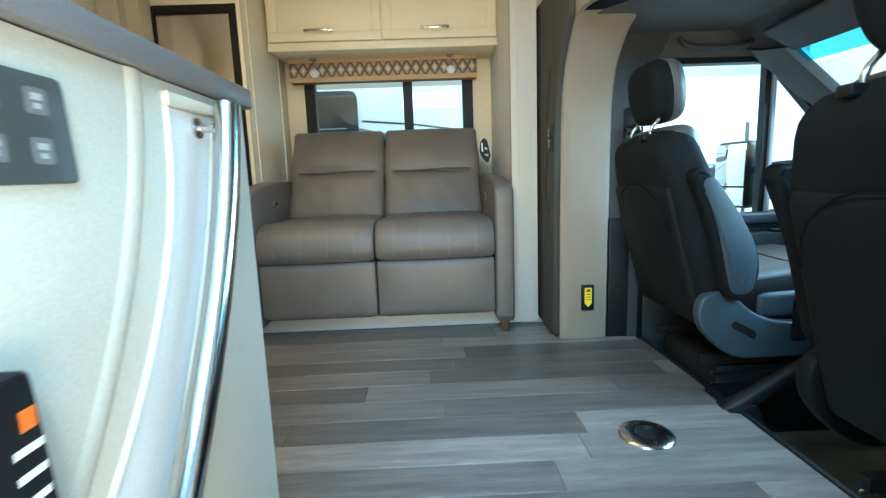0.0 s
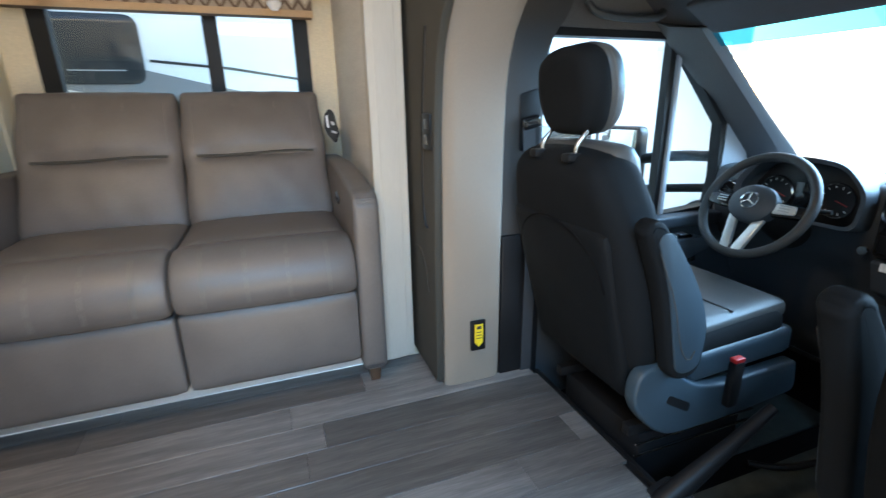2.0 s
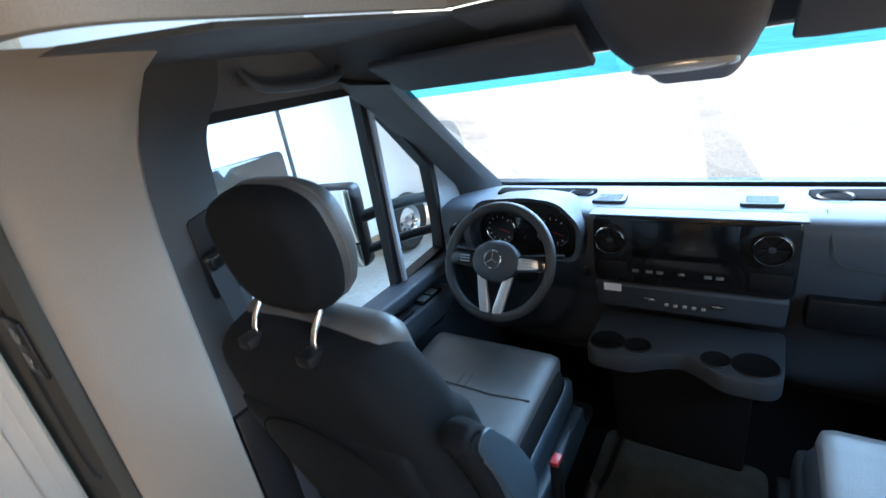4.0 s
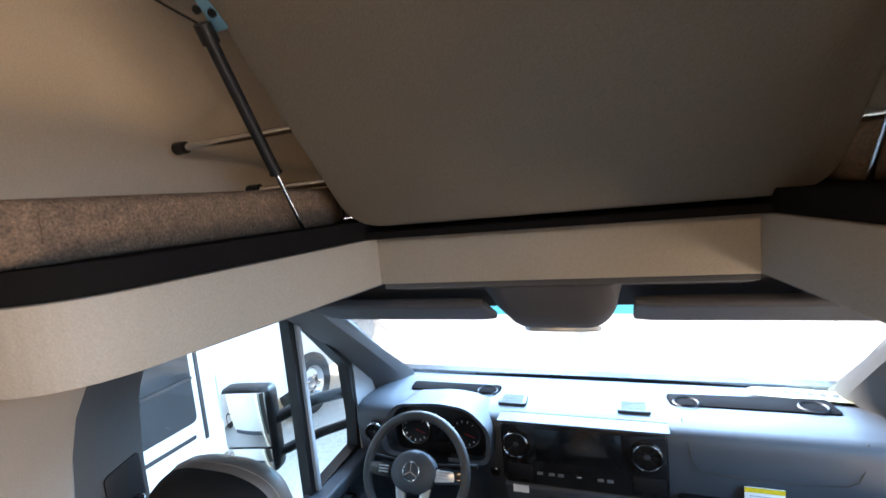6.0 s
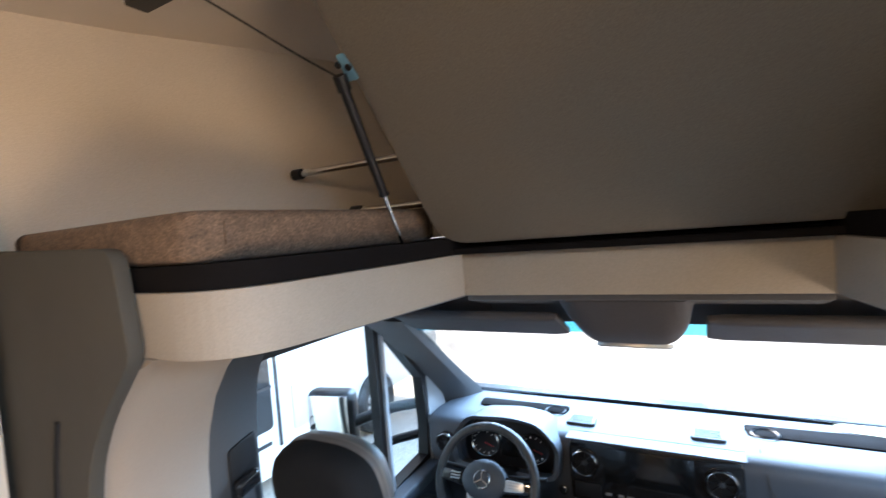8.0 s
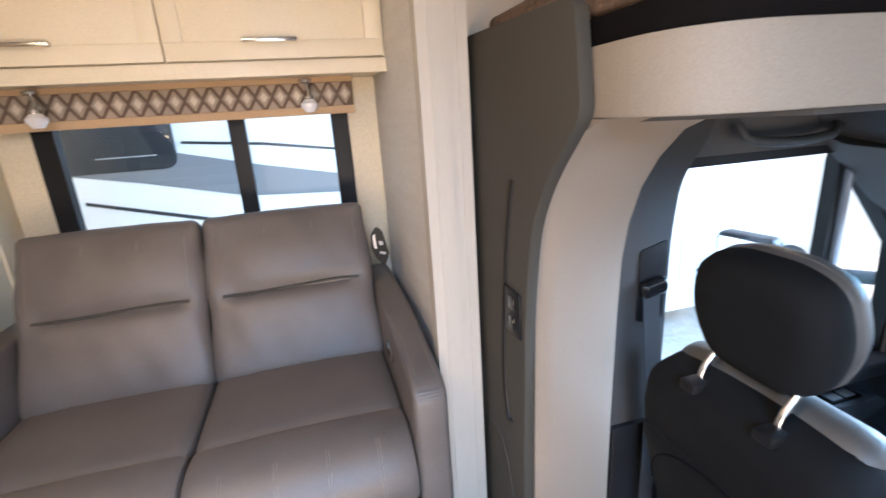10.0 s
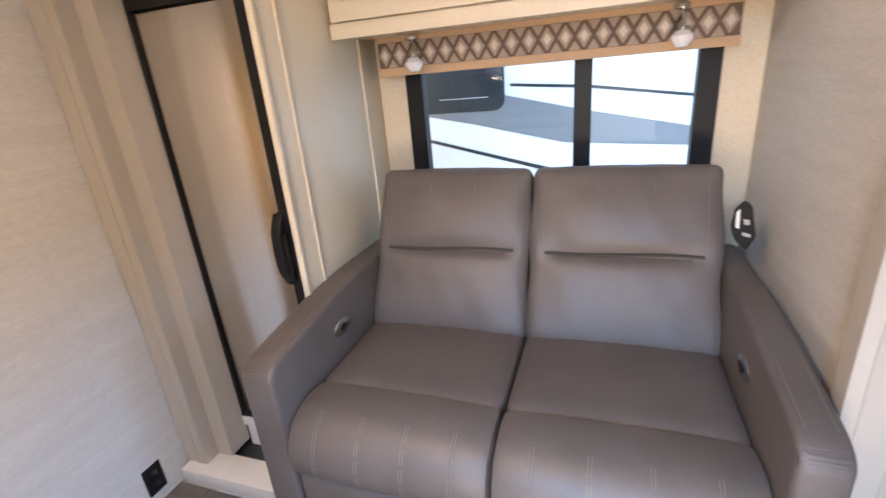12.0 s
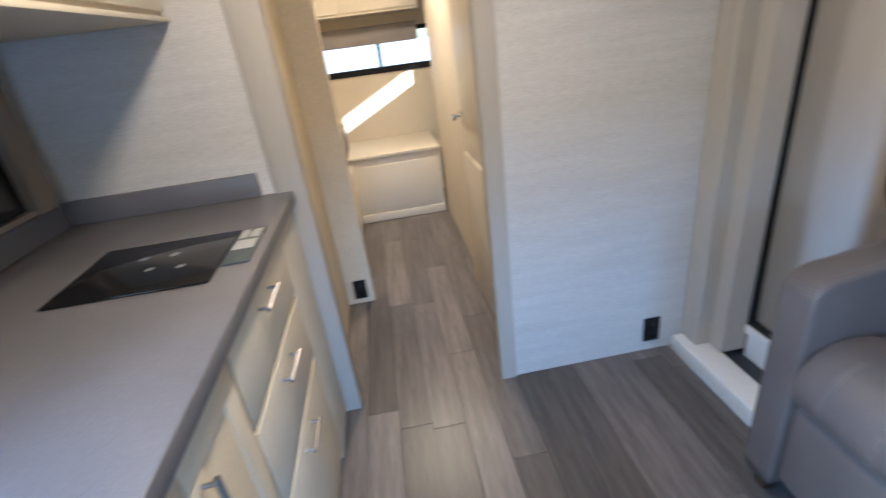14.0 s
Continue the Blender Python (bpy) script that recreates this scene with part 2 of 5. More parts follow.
def prism(pts, axis, d0, d1, r=0.0, seg=2):
    """A polygon of 2D points, pushed along an axis from d0 to d1. axis x: (y, z); y: (x, z); z: (x, y)."""
    def place(p, d):
        return {"x": (d, p[0], p[1]), "y": (p[0], d, p[1]), "z": (p[0], p[1], d)}[axis]
    bm = bmesh.new()
    a, b = [bm.verts.new(place(p, d0)) for p in pts], [bm.verts.new(place(p, d1)) for p in pts]
    n = len(pts)
    bm.faces.new(a)
    bm.faces.new(b[::-1])
    for i in range(n):
        bm.faces.new((a[i], b[i], b[(i + 1) % n], a[(i + 1) % n]))
    bmesh.ops.recalc_face_normals(bm, faces=bm.faces[:])
    if r:
        bmesh.ops.bevel(bm, geom=bm.edges[:], offset=r, segments=seg, profile=0.5, affect="EDGES")
    return bm


def rounded(pts, r, n=5):
    """The corners of a 2D polygon rounded; r is one radius or one for each corner."""
    out = []
    k = len(pts)
    for i in range(k):
        p, a, b = Vector(pts[i]), Vector(pts[i - 1]), Vector(pts[(i + 1) % k])
        rr = r[i] if isinstance(r, (list, tuple)) else r
        if rr <= 0:
            out.append(tuple(p))
            continue
        da, db = (a - p), (b - p)
        rr = min(rr, da.length * 0.49, db.length * 0.49)
        s, e = p + da.normalized() * rr, p + db.normalized() * rr
        for j in range(n + 1):
            u = j / n
            out.append(tuple(s * (1 - u) ** 2 + p * 2 * u * (1 - u) + e * u * u))
    return out


def tube(pts, radius, seg=12, smooth=0):
    pts = [Vector(p) for p in pts]
    for _ in range(smooth):
        q = [pts[0]]
        for a, b in zip(pts, pts[1:]):
            q += [a.lerp(b, 0.25), a.lerp(b, 0.75)]
        pts = q + [pts[-1]]
    bm = bmesh.new()
    rings, up = [], None
    for i, p in enumerate(pts):
        d = (pts[min(i + 1, len(pts) - 1)] - pts[max(i - 1, 0)]).normalized()
        if up is None:
            up = d.orthogonal().normalized()
        up = (up - d * up.dot(d)).normalized()
        side = d.cross(up)
        r = radius[i] if isinstance(radius, (list, tuple)) else radius
        rings.append([bm.verts.new(p + (up * math.cos(a) + side * math.sin(a)) * r) for a in (2 * math.pi * j / seg for j in range(seg))])
    for a, b in zip(rings, rings[1:]):
        for j in range(seg):
            bm.faces.new((a[j], a[(j + 1) % seg], b[(j + 1) % seg], b[j]))
    bm.faces.new(rings[0][::-1])
    bm.faces.new(rings[-1])
    bmesh.ops.recalc_face_normals(bm, faces=bm.faces[:])
    return bm


def lathe(profile, m, seg=32):
    """A profile of (radius, height) turned round the z axis of the pose m."""
    bm = bmesh.new()
    rings = []
    for r, h in profile:
        rings.append([bm.verts.new(m @ Vector((r * math.cos(a), r * math.sin(a), h))) for a in (2 * math.pi * j / seg for j in range(seg))] if r > 1e-5 else [bm.verts.new(m @ Vector((0, 0, h)))])
    for a, b in zip(rings, rings[1:]):
        for j in range(seg):
            k = (j + 1) % seg
            if len(a) == 1 and len(b) == 1:
                continue
            if len(a) == 1:
                bm.faces.new((a[0], b[j], b[k]))
            elif len(b) == 1:
                bm.faces.new((a[j], a[k], b[0]))
            else:
                bm.faces.new((a[j], a[k], b[k], b[j]))
    bmesh.ops.recalc_face_normals(bm, faces=bm.faces[:])
    return bm


def loft(rings, caps=True):
    bm = bmesh.new()
    vs = [[bm.verts.new(p) for p in ring] for ring in rings]
    n = len(vs[0])
    for a, b in zip(vs, vs[1:]):
        for j in range(n):
            bm.faces.new((a[j], a[(j + 1) % n], b[(j + 1) % n], b[j]))
    if caps:
        bm.faces.new(vs[0][::-1])
        bm.faces.new(vs[-1])
    bmesh.ops.recalc_face_normals(bm, faces=bm.faces[:])
    return bm


def cushion(size, r, puff=(0, 0, 0), m=None, n=10, shape=None, ease=0.7):
    """A soft block round the origin: corners of radius r, each face bulging by puff; shape moves the points at the end."""
    bm = bmesh.new()
    h = [s / 2 for s in size]
    verts = {}

    def vert(i, j, k):
        key = (i, j, k)
        if key not in verts:
            u = Vector((2 * i / n - 1, 2 * j / n - 1, 2 * k / n - 1))
            u = Vector([math.copysign(abs(c) ** ease, c) if abs(c) > 1e-9 else 0.0 for c in u])
            p = Vector([u[a] * h[a] for a in range(3)])
            inner = Vector([max(-h[a] + r, min(h[a] - r, p[a])) for a in range(3)])
            d = p - inner
            if d.length > 1e-9:
                p = inner + d.normalized() * min(r, d.length if d.length < r else r)
            q = Vector(p)
            for a in range(3):
                b, c = [x for x in range(3) if x != a]
                q[a] += puff[a] * (p[a] / h[a]) * (1 - (p[b] / h[b]) ** 2) * (1 - (p[c] / h[c]) ** 2)
            if shape:
                q = shape(q)
            verts[key] = bm.verts.new(q)
        return verts[key]
    for a in range(3):
        for side in (0, n):
            for i in range(n):
                for j in range(n):
                    ids = []
                    for di, dj in ((0, 0), (1, 0), (1, 1), (0, 1)):
                        c = [i + di, j + dj]
                        c.insert(a, side)
                        ids.append(vert(*c))
                    bm.faces.new(ids)
    bmesh.ops.recalc_face_normals(bm, faces=bm.faces[:])
    if m:
        bm.transform(m)
    return bm


# ================= the shell =================
XR, XE, YP, YD, XB = -3.9, 1.41, 0.76, 2.86, -1.13   # rear, cab step, entry side wall, slide-out side wall, bath wall
CEIL = 2.12
setting("ground", box(-400, 400, -400, 400, -0.85, -0.75), "ground", "pale concrete ground of the sales lot", "ground")
setting("subfloor", box(XR, XE - 0.004, YP - 0.06, YD, -0.09, -0.012), "black", "dark floor slab under the planks", "floor")
setting("floor_edge", box(XE - 0.004, XE + 0.012, YP, YD - 0.3, -0.16, 0.003, 0.002), "black", "black metal edge strip of the raised floor", "trim")
setting("ceiling", box(XR, 0.95, YP - 0.06, 2.92, CEIL, CEIL + 0.06), "ceiling", "cream vinyl motorhome ceiling", "ceiling")
# entry side wall with the door opening and the galley window
DX0, DX1, DZ1 = 0.10, 0.86, 1.92
setting("wall_entry", boxes((XR, DX0, YP - 0.06, YP, -0.5, CEIL), (DX0, DX1, YP - 0.06, YP, DZ1, CEIL), (DX1, 1.30, YP - 0.06, YP, -0.5, CEIL)), "cream_wall", "cream vinyl side wall round the entry door", "wall")
setting("entry_step", boxes((DX0, DX1, YP - 0.34, YP - 0.06, -0.42, -0.38)), "black", "black metal entry step outside the door", "step")
# driver side wall, open for the slide-out
SX0, SX1, SY = -1.08, 0.95, 3.79
setting("wall_driver", boxes((XR, -3.44, YD + 0.06, YD + 0.12, -0.5, CEIL), (-3.02, -1.13, YD + 0.06, YD + 0.12, -0.5, CEIL), (-3.44, -3.02, YD + 0.06, YD + 0.12, -0.5, 1.38), (-3.44, -3.02, YD + 0.06, YD + 0.12, 1.56, CEIL), (0.9315, 1.30, YD + 0.093, YD + 0.14, -0.5, CEIL), (SX0 - 0.05, 0.93, YD + 0.035, YD + 0.14, 2.032, CEIL - 0.001)), "cream_wall", "cream side wall round the slide-out", "wall")
# slide-out box
setting("slide_floor", box(SX0, SX1, YD + 0.11, SY, -0.06, 0.035), "plastic", "dark vinyl floor of the slide-out", "floor")
setting("slide_ceiling", box(SX0, SX1, YD, SY, 1.99, 2.03), "ceiling", "pale ceiling of the slide-out", "ceiling")
WX0, WX1, WZ0, WZ1 = -0.345, 0.73, 0.86, 1.47
setting("slide_wall_back", boxes((SX0, WX0, SY - 0.03, SY + 0.02, 0.035, 1.99), (WX1, SX1, SY - 0.03, SY + 0.02, 0.035, 1.99), (WX0, WX1, SY - 0.03, SY + 0.02, 0.035, WZ0), (WX0, WX1, SY - 0.03, SY + 0.02, WZ1, 1.99)), "cream_wall", "cream wallpaper wall behind the sofa", "wall")
setting("slide_wall_front_end", box(0.885, 0.93, YD + 0.02, SY, 0.035, 1.99), "wallpaper", "woven grey-beige end wall of the slide-out", "wall")
setting("slide_wall_rear_end", box(SX0 - 0.03, SX0, YD + 0.06, SY, 0.035, 1.99), "cream_wall", "cream rear end wall of the slide-out", "wall")
setting("slide_threshold", box(SX0 - 0.03, 0.88, YD - 0.005, YD + 0.11, 0.002, 0.070, 0.004), "trim_white", "white boxed threshold along the slide-out floor", "trim")
# white slide-out jambs
setting("jamb_front", boxes((0.860, 0.932, YD - 0.03, YD + 0.02, 0.012, 1.99), (0.932, 0.99, YD - 0.018, YD + 0.09, 0.012, 1.99), (0.888, 0.893, YD - 0.034, YD - 0.03, 0.012, 1.99), (0.962, 0.966, YD - 0.021, YD - 0.018, 0.012, 1.99)), "jamb", "white stepped jamb of the slide-out opening", "trim")
setting("jamb_rear", boxes((-1.12, -1.02, YD + 0.04, YD + 0.11, 0.0, 2.0), (-1.02, -0.951, YD + 0.10, YD + 0.20, 0.071, 1.985), (-1.062, -1.056, YD + 0.036, YD + 0.04, 0.0, 2.0)), "jamb", "pale stepped jamb beside the refrigerator", "trim")
# bath wall and the passage
setting("wall_bath", box(XB - 0.05, XB, 2.165, YD + 0.06, 0.003, CEIL), "wallpaper", "pale woven textured wall covering", "wall")
setting("passage_jamb", boxes((XB - 0.055, XB + 0.008, 2.10, 2.163, 0.002, CEIL)), "jamb", "cream corner moulding of the passage", "trim")
setting("wall_galley_end", boxes((XB - 0.05, XB, YP, 1.40, 0.003, CEIL)), "wallpaper", "pale woven wall at the end of the galley", "wall")
setting("galley_post", box(XB - 0.06, XB + 0.012, 1.402, 1.50, 0.002, CEIL, 0.004), "jamb", "cream post beside the passage", "trim")
setting("passage_partition", boxes((-2.0, -1.24, 1.36, 1.42, 0, CEIL), (-2.03, -1.98, 1.40, 1.57, 0, CEIL)), "cream_wall", "warm beige passage partition", "wall")
setting("wall_rear", boxes((XR - 0.06, XR, YP, 1.30, 0, CEIL), (XR - 0.06, XR, 2.45, YD + 0.1, 0, CEIL), (XR - 0.06, XR, 1.30, 2.45, 0, 1.13), (XR - 0.06, XR, 1.30, 2.45, 1.42, CEIL)), "cream_wall", "cream rear wall of the bedroom", "wall")
setting("passage_wall", box(-3.3, -1.9, 2.22, 2.26, 0, CEIL), "cream_wall", "cream wall along the rear passage", "wall")

# floor planks
def planks():
    w = 0.127
    holder = tagged(new("floor"), "grey wood-look vinyl plank floor", "floor", kind="structure")
    rng = random.Random(4)
    meshes = {}
    row, y = 0, YP
    while y < YD - 0.01:
        y1 = min(y + w, YD - 0.004)
        x = XR - rng.uniform(0, 0.9)
        while x < XE - 0.006:
            x1 = x + 0.914
            a, b = max(x, XR), min(x1, XE - 0.006)
            if b - a > 0.02:
                key = (round(b - a, 3), round(y1 - y, 3))
                if key not in meshes:
                    bm = box(0, key[0] - 0.0012, 0, key[1] - 0.0012, -0.012, 0.0, 0.0008, 1)
                    me = bpy.data.meshes.new("plank")
                    bm.to_mesh(me)
                    bm.free()
                    me.materials.append(M["plank"])
                    meshes[key] = me
                ob = new("plank", meshes[key])
                ob.location = (a, y, 0)
                ob.parent = holder
            x = x1
        y, row = y1, row + 1


# ================= galley =================
def galley():
    x0, x1, y0, y1, top = XB, 0.085, YP, 1.44, 0.955
    c = thing("galley_cabinet", "cream galley base cabinet with a moulded end panel beside the entry", "cabinet", (-0.5, 1.1, 0))
    part("body", box(x0 + 0.002, x1, y0 + 0.002, y1 - 0.02, 0.002, top - 0.04, 0.003), "cream", c)
    part("stile", box(-1.12, -0.875, y1 - 0.02, y1 - 0.002, 0.01, 0.91, 0.003), "cream", c)
    for a, b in ((0.72, 0.905), (0.485, 0.705), (0.06, 0.47)):
        d = part("drawer", box(-0.87, -0.33, y1 - 0.02, y1, a, b, 0.004), "cream", c)
        z = b - 0.045
        part("handle", merge(tube([(-0.65, y1 + 0.025, z), (-0.53, y1 + 0.025, z)], 0.0055, 8), merge(tube([(-0.64, y1 - 0.003, z), (-0.64, y1 + 0.025, z)], 0.004, 8), tube([(-0.54, y1 - 0.003, z), (-0.54, y1 + 0.025, z)], 0.004, 8))), "nickel", d, "chrome handle")
    for a, b, hx in ((-0.315, -0.083, -0.115), (-0.077, 0.07, -0.047)):
        d = panel_door(c, a, b, 0.06, 0.90, y1 - 0.02, y1)
        part("handle", merge(tube([(hx, y1 + 0.025, 0.84), (hx, y1 + 0.025, 0.62)], 0.0055, 8), merge(tube([(hx, y1 - 0.003, 0.83), (hx, y1 + 0.025, 0.83)], 0.004, 8), tube([(hx, y1 - 0.003, 0.63), (hx, y1 + 0.025, 0.63)], 0.004, 8))), "nickel", d, "chrome handle")
    w = thing("worktop", "grey stone-look laminate worktop on the galley cabinet", "worktop", (-0.5, 1.1, 0.92))
    part("top", box(x0 + 0.001, x1 + 0.02, y0 + 0.001, y1 + 0.018, top - 0.038, top, 0.004), "worktop", w)
    part("backsplash", box(x0 + 0.002, x0 + 0.022, y0 + 0.02, y1 - 0.08, top, top + 0.075, 0.003), "worktop", w)
    part("backsplash", box(x0 + 0.024, x1 - 0.1, y0 + 0.002, y0 + 0.02, top, top + 0.075, 0.003), "worktop", w)


def panel_door(parent, x0, x1, z0, z1, y0, y1):
    """A door leaf in the x-z plane with a sunk middle field."""
    d = part("door", box(x0, x1, y0, y1 - 0.006, z0, z1, 0.002), "cream", parent)
    w = 0.055
    for a in ((x0, x1, y1 - 0.008, y1, z0, z0 + w), (x0, x1, y1 - 0.008, y1, z1 - w, z1), (x0, x0 + w, y1 - 0.008, y1, z0 + w, z1 - w), (x1 - w, x1, y1 - 0.008, y1, z0 + w, z1 - w)):
        part("rail" if a[0] == x0 and a[1] == x1 else "stile", box(*a, 0.002), "cream", d)
    return d


# ================= sofa =================
ROLL = [(2.88, 0.572), (2.82, 0.580), (2.76, 0.573), (2.715, 0.548), (2.686, 0.508), (2.674, 0.462), (2.680, 0.418), (2.702, 0.392), (2.76, 0.388), (2.88, 0.40)]


def ring_at(x, k, prof, cy, cz):
    return [(x, cy + (y - cy) * k, cz + (z - cz) * k) for y, z in prof]


def roll_cushion(a, b):
    rings = [ring_at(a, 0.82, ROLL, 2.80, 0.48), ring_at(a + 0.006, 0.93, ROLL, 2.80, 0.48), ring_at(a + 0.025, 1.0, ROLL, 2.80, 0.48)]
    n = 8
    for i in range(1, n):
        u = i / n
        rings.append(ring_at(a + 0.025 + (b - a - 0.05) * u, 1 + 0.035 * math.sin(math.pi * u), ROLL, 2.80, 0.48))
    rings += [ring_at(b - 0.025, 1.0, ROLL, 2.80, 0.48), ring_at(b - 0.006, 0.93, ROLL, 2.80, 0.48), ring_at(b, 0.82, ROLL, 2.80, 0.48)]
    return loft(rings)


def sofa():
    s = thing("sofa", "grey leather two-seat reclining sofa with cream stitching", "sofa", (0.17, 3.1, 0.070))
    x0, x1, yf, yb, mid = -0.505, 0.845, 2.695, 3.66, 0.170
    for a, b in ((x0, x0 + 0.105), (x1 - 0.092, x1)):
        prof = rounded([(yf, 0.066), (yf, 0.715), (yf + 0.05, 0.742), (3.12, 0.795), (yb, 0.785), (yb, 0.10), (2.98, 0.10), (2.845, 0.066)], [0.02, 0.05, 0.08, 0.30, 0.05, 0.02, 0, 0], 6)
        arm = part("arm", prism(prof, "x", a, b, 0.016, 3), "leather", s)
        for px in (a + 0.02, b - 0.02):
            part("stitching", tube([(px, y, z + 0.001) for y, z in ((2.75, 0.7425), (2.86, 0.758), (2.96, 0.772))], 0.0011, 5), "stitch", arm)
    part("base", box(x0 + 0.105, x1 - 0.092, yf + 0.08, yb, 0.12, 0.37, 0.01), "leather", s)
    for a, b in ((x0 + 0.106, mid - 0.002), (mid + 0.002, x1 - 0.093)):
        cx, w = (a + b) / 2, b - a
        part("footrest", cushion((w, 0.13, 0.285), 0.022, (0, 0.012, 0), pose(cx, yf + 0.075, 0.247)), "leather", s)
        part("seat_cushion", cushion((w, 0.62, 0.17), 0.03, (0, 0, 0.010), pose(cx, 3.185, 0.488)), "leather", s)
        roll = part("seat_front", roll_cushion(a, b), "leather", s)
        for i in range(4):
            for d in (-0.004, 0.004):
                px = a + w * (0.16 + 0.225 * i) + d
                k = 1.036
                pts = [(px, 2.80 + (y - 2.80) * k, 0.48 + (z - 0.48) * k) for y, z in ROLL[2:7]]
                part("stitching", tube(pts, 0.0011, 5, 1), "stitch", roll)

        def crease(q, w=w):
            f = max(0.0, 1 - (abs(q.x) / (w * 0.45)) ** 4)
            up = q.z - 0.005
            d = 0.024 * math.exp(-(up / 0.019) ** 2) + 0.006 * math.exp(-(up / 0.05) ** 2)
            if q.y < 0:
                q.y += d * f
                q.y -= 0.012 * math.exp(-((q.z - 0.15) / 0.10) ** 2) * f
            if q.y < 0:
                q.y += 0.0022 * math.sin(41 * q.x + 9 * q.z) * math.sin(17 * q.z + 6 * q.x + 30 * w) + 0.004 * math.exp(-((q.z - 0.27) / 0.03) ** 2) * math.sin(70 * q.x + 40 * w)
            q.x *= 1 + 0.015 * math.sin(q.z * 21)
            return q
        back = part("backrest", cushion((w + 0.006, 0.17, 0.60), 0.034, (0, 0.022, 0.012), pose(cx, 3.440, 0.790, -26, 0, 0), n=32, shape=crease, ease=1.0), "leather", s)
        m = pose(cx, 3.440, 0.790, -26, 0, 0)
        part("seam", tube([m @ Vector((w * u, -0.0845, 0.005 + 0.004 * math.sin(7 * u))) for u in (-0.41, -0.3, -0.2, -0.1, 0, 0.1, 0.2, 0.3, 0.41)], 0.0058, 6), "seam", back)
        for u in (-0.42, -0.13, 0.16, 0.42):
            part("stitching", tube([m @ Vector((w * u, -0.1065 + 0.014 * abs(u) ** 1.5 + (0.003 if v in (0.05, 0.24) else 0), v)) for v in (0.05, 0.10, 0.15, 0.20, 0.235)], 0.001, 5), "stitch", back)
    for bx_, n_ in ((x0 + 0.106, 1), (x1 - 0.093, -1)):
        b = part("control", lathe([(0, 0.006), (0.016, 0.006), (0.024, 0.004), (0.027, 0)], pose(bx_, 3.05, 0.665, 0, 90 * n_, 0) @ Matrix.Diagonal((1.0, 1.95, 1, 1)), 20), "chrome", s, "oval chrome recline control")
        part("button", lathe([(0, 0.009), (0.010, 0.008), (0.012, 0.005)], pose(bx_, 3.05, 0.665, 0, 90 * n_, 0) @ Matrix.Diagonal((0.95, 1.8, 1, 1)), 14), "black", b)
    for fx in (x0 + 0.052, x1 - 0.046):
        part("foot", prism([(fx - 0.024, 0.067), (fx + 0.024, 0.067), (fx + 0.017, 0.001), (fx - 0.017, 0.001)], "y", 2.722, 2.765, 0.003), "walnut", s, "walnut foot")
    t = thing("hang_tag", "black and white card tag hanging on the sofa back", "tag", (0.795, 3.38, 0.872))
    part("card", prism(rounded([(0.762, 0.985), (0.785, 1.012), (0.806, 0.995), (0.826, 0.90), (0.806, 0.855), (0.772, 0.89), (0.757, 0.93)], 0.012), "y", 3.374, 3.3775), "black", t)
    part("print", prism(rounded([(0.768, 0.975), (0.776, 0.985), (0.780, 0.925), (0.770, 0.93)], 0.003), "y", 3.3722, 3.3739), "label_white", t)
    part("print", prism([(0.788, 0.955), (0.803, 0.952), (0.806, 0.938), (0.792, 0.938)], "y", 3.3722, 3.3739), "label_grey", t)
    part("print", prism([(0.790, 0.915), (0.812, 0.908), (0.811, 0.899), (0.790, 0.905)], "y", 3.3722, 3.3739), "label_grey", t)


# ================= refrigerator and overhead cabinets =================
def refrigerator():
    f = thing("refrigerator", "tall stainless steel refrigerator in a black frame", "refrigerator", (-0.75, 3.2, 0.07))
    x0, x1, y = -0.950, -0.505, 3.06
    part("body", box(x0, x1 - 0.02, y + 0.05, 3.7, 0.19, 1.70), "black", f)
    part("door", box(x0 + 0.012, x1 - 0.05, y, y + 0.045, 0.214, 1.660, 0.006), "steel", f)
    part("frame", boxes((x1 - 0.05, x1 - 0.01, y - 0.012, y + 0.05, 0.19, 1.70), (x0, x0 + 0.011, y - 0.006, y + 0.05, 0.19, 1.70), (x0 + 0.011, x1 - 0.05, y - 0.010, y + 0.05, 1.662, 1.70), (x0 + 0.011, x1 - 0.05, y - 0.004, y + 0.05, 0.19, 0.212)), "black", f)
    grip = part("latch", prism(rounded([(y - 0.010, 0.80), (y - 0.045, 0.86), (y - 0.050, 0.93), (y - 0.045, 1.00), (y - 0.010, 1.06)], 0.02), "x", x1 - 0.072, x1 - 0.036, 0.005), "black", f, "black latch handle")
    part("latch_lever", box(x1 - 0.036, x1 - 0.026, y - 0.036, y - 0.012, 0.83, 0.99, 0.003), "blackgloss", grip)


setting("refrigerator_plinth", boxes((-0.95, -0.513, 3.066, 3.10, 0.036, 0.150), (-0.95, -0.513, 3.050, 3.10, 0.1502, 0.188)), "trim_white", "white plinth ledge under the refrigerator", "trim")
setting("refrigerator_header", box(-0.95, -0.513, 3.056, 3.075, 1.7015, 1.988, 0.003), "cream", "cream filler board above the refrigerator", "trim")


def fridge_panel():
    p = thing("refrigerator_side_panel", "cream side panel of the refrigerator with a raised frame", "panel", (-0.45, 3.3, 0.04))
    part("board", box(-0.512, -0.494, 3.05, SY - 0.032, 0.036, 1.985, 0.003), "cream", p)
    for a in ((3.13, 3.145, 0.66, 1.95), (3.60, 3.615, 0.66, 1.95)):
        part("moulding", box(-0.495, -0.488, a[0], a[1], a[2], a[3], 0.003), "cream", p)
    part("front_stile", box(-0.509, -0.488, 3.032, 3.05, 0.036, 1.985, 0.003), "cream", p)


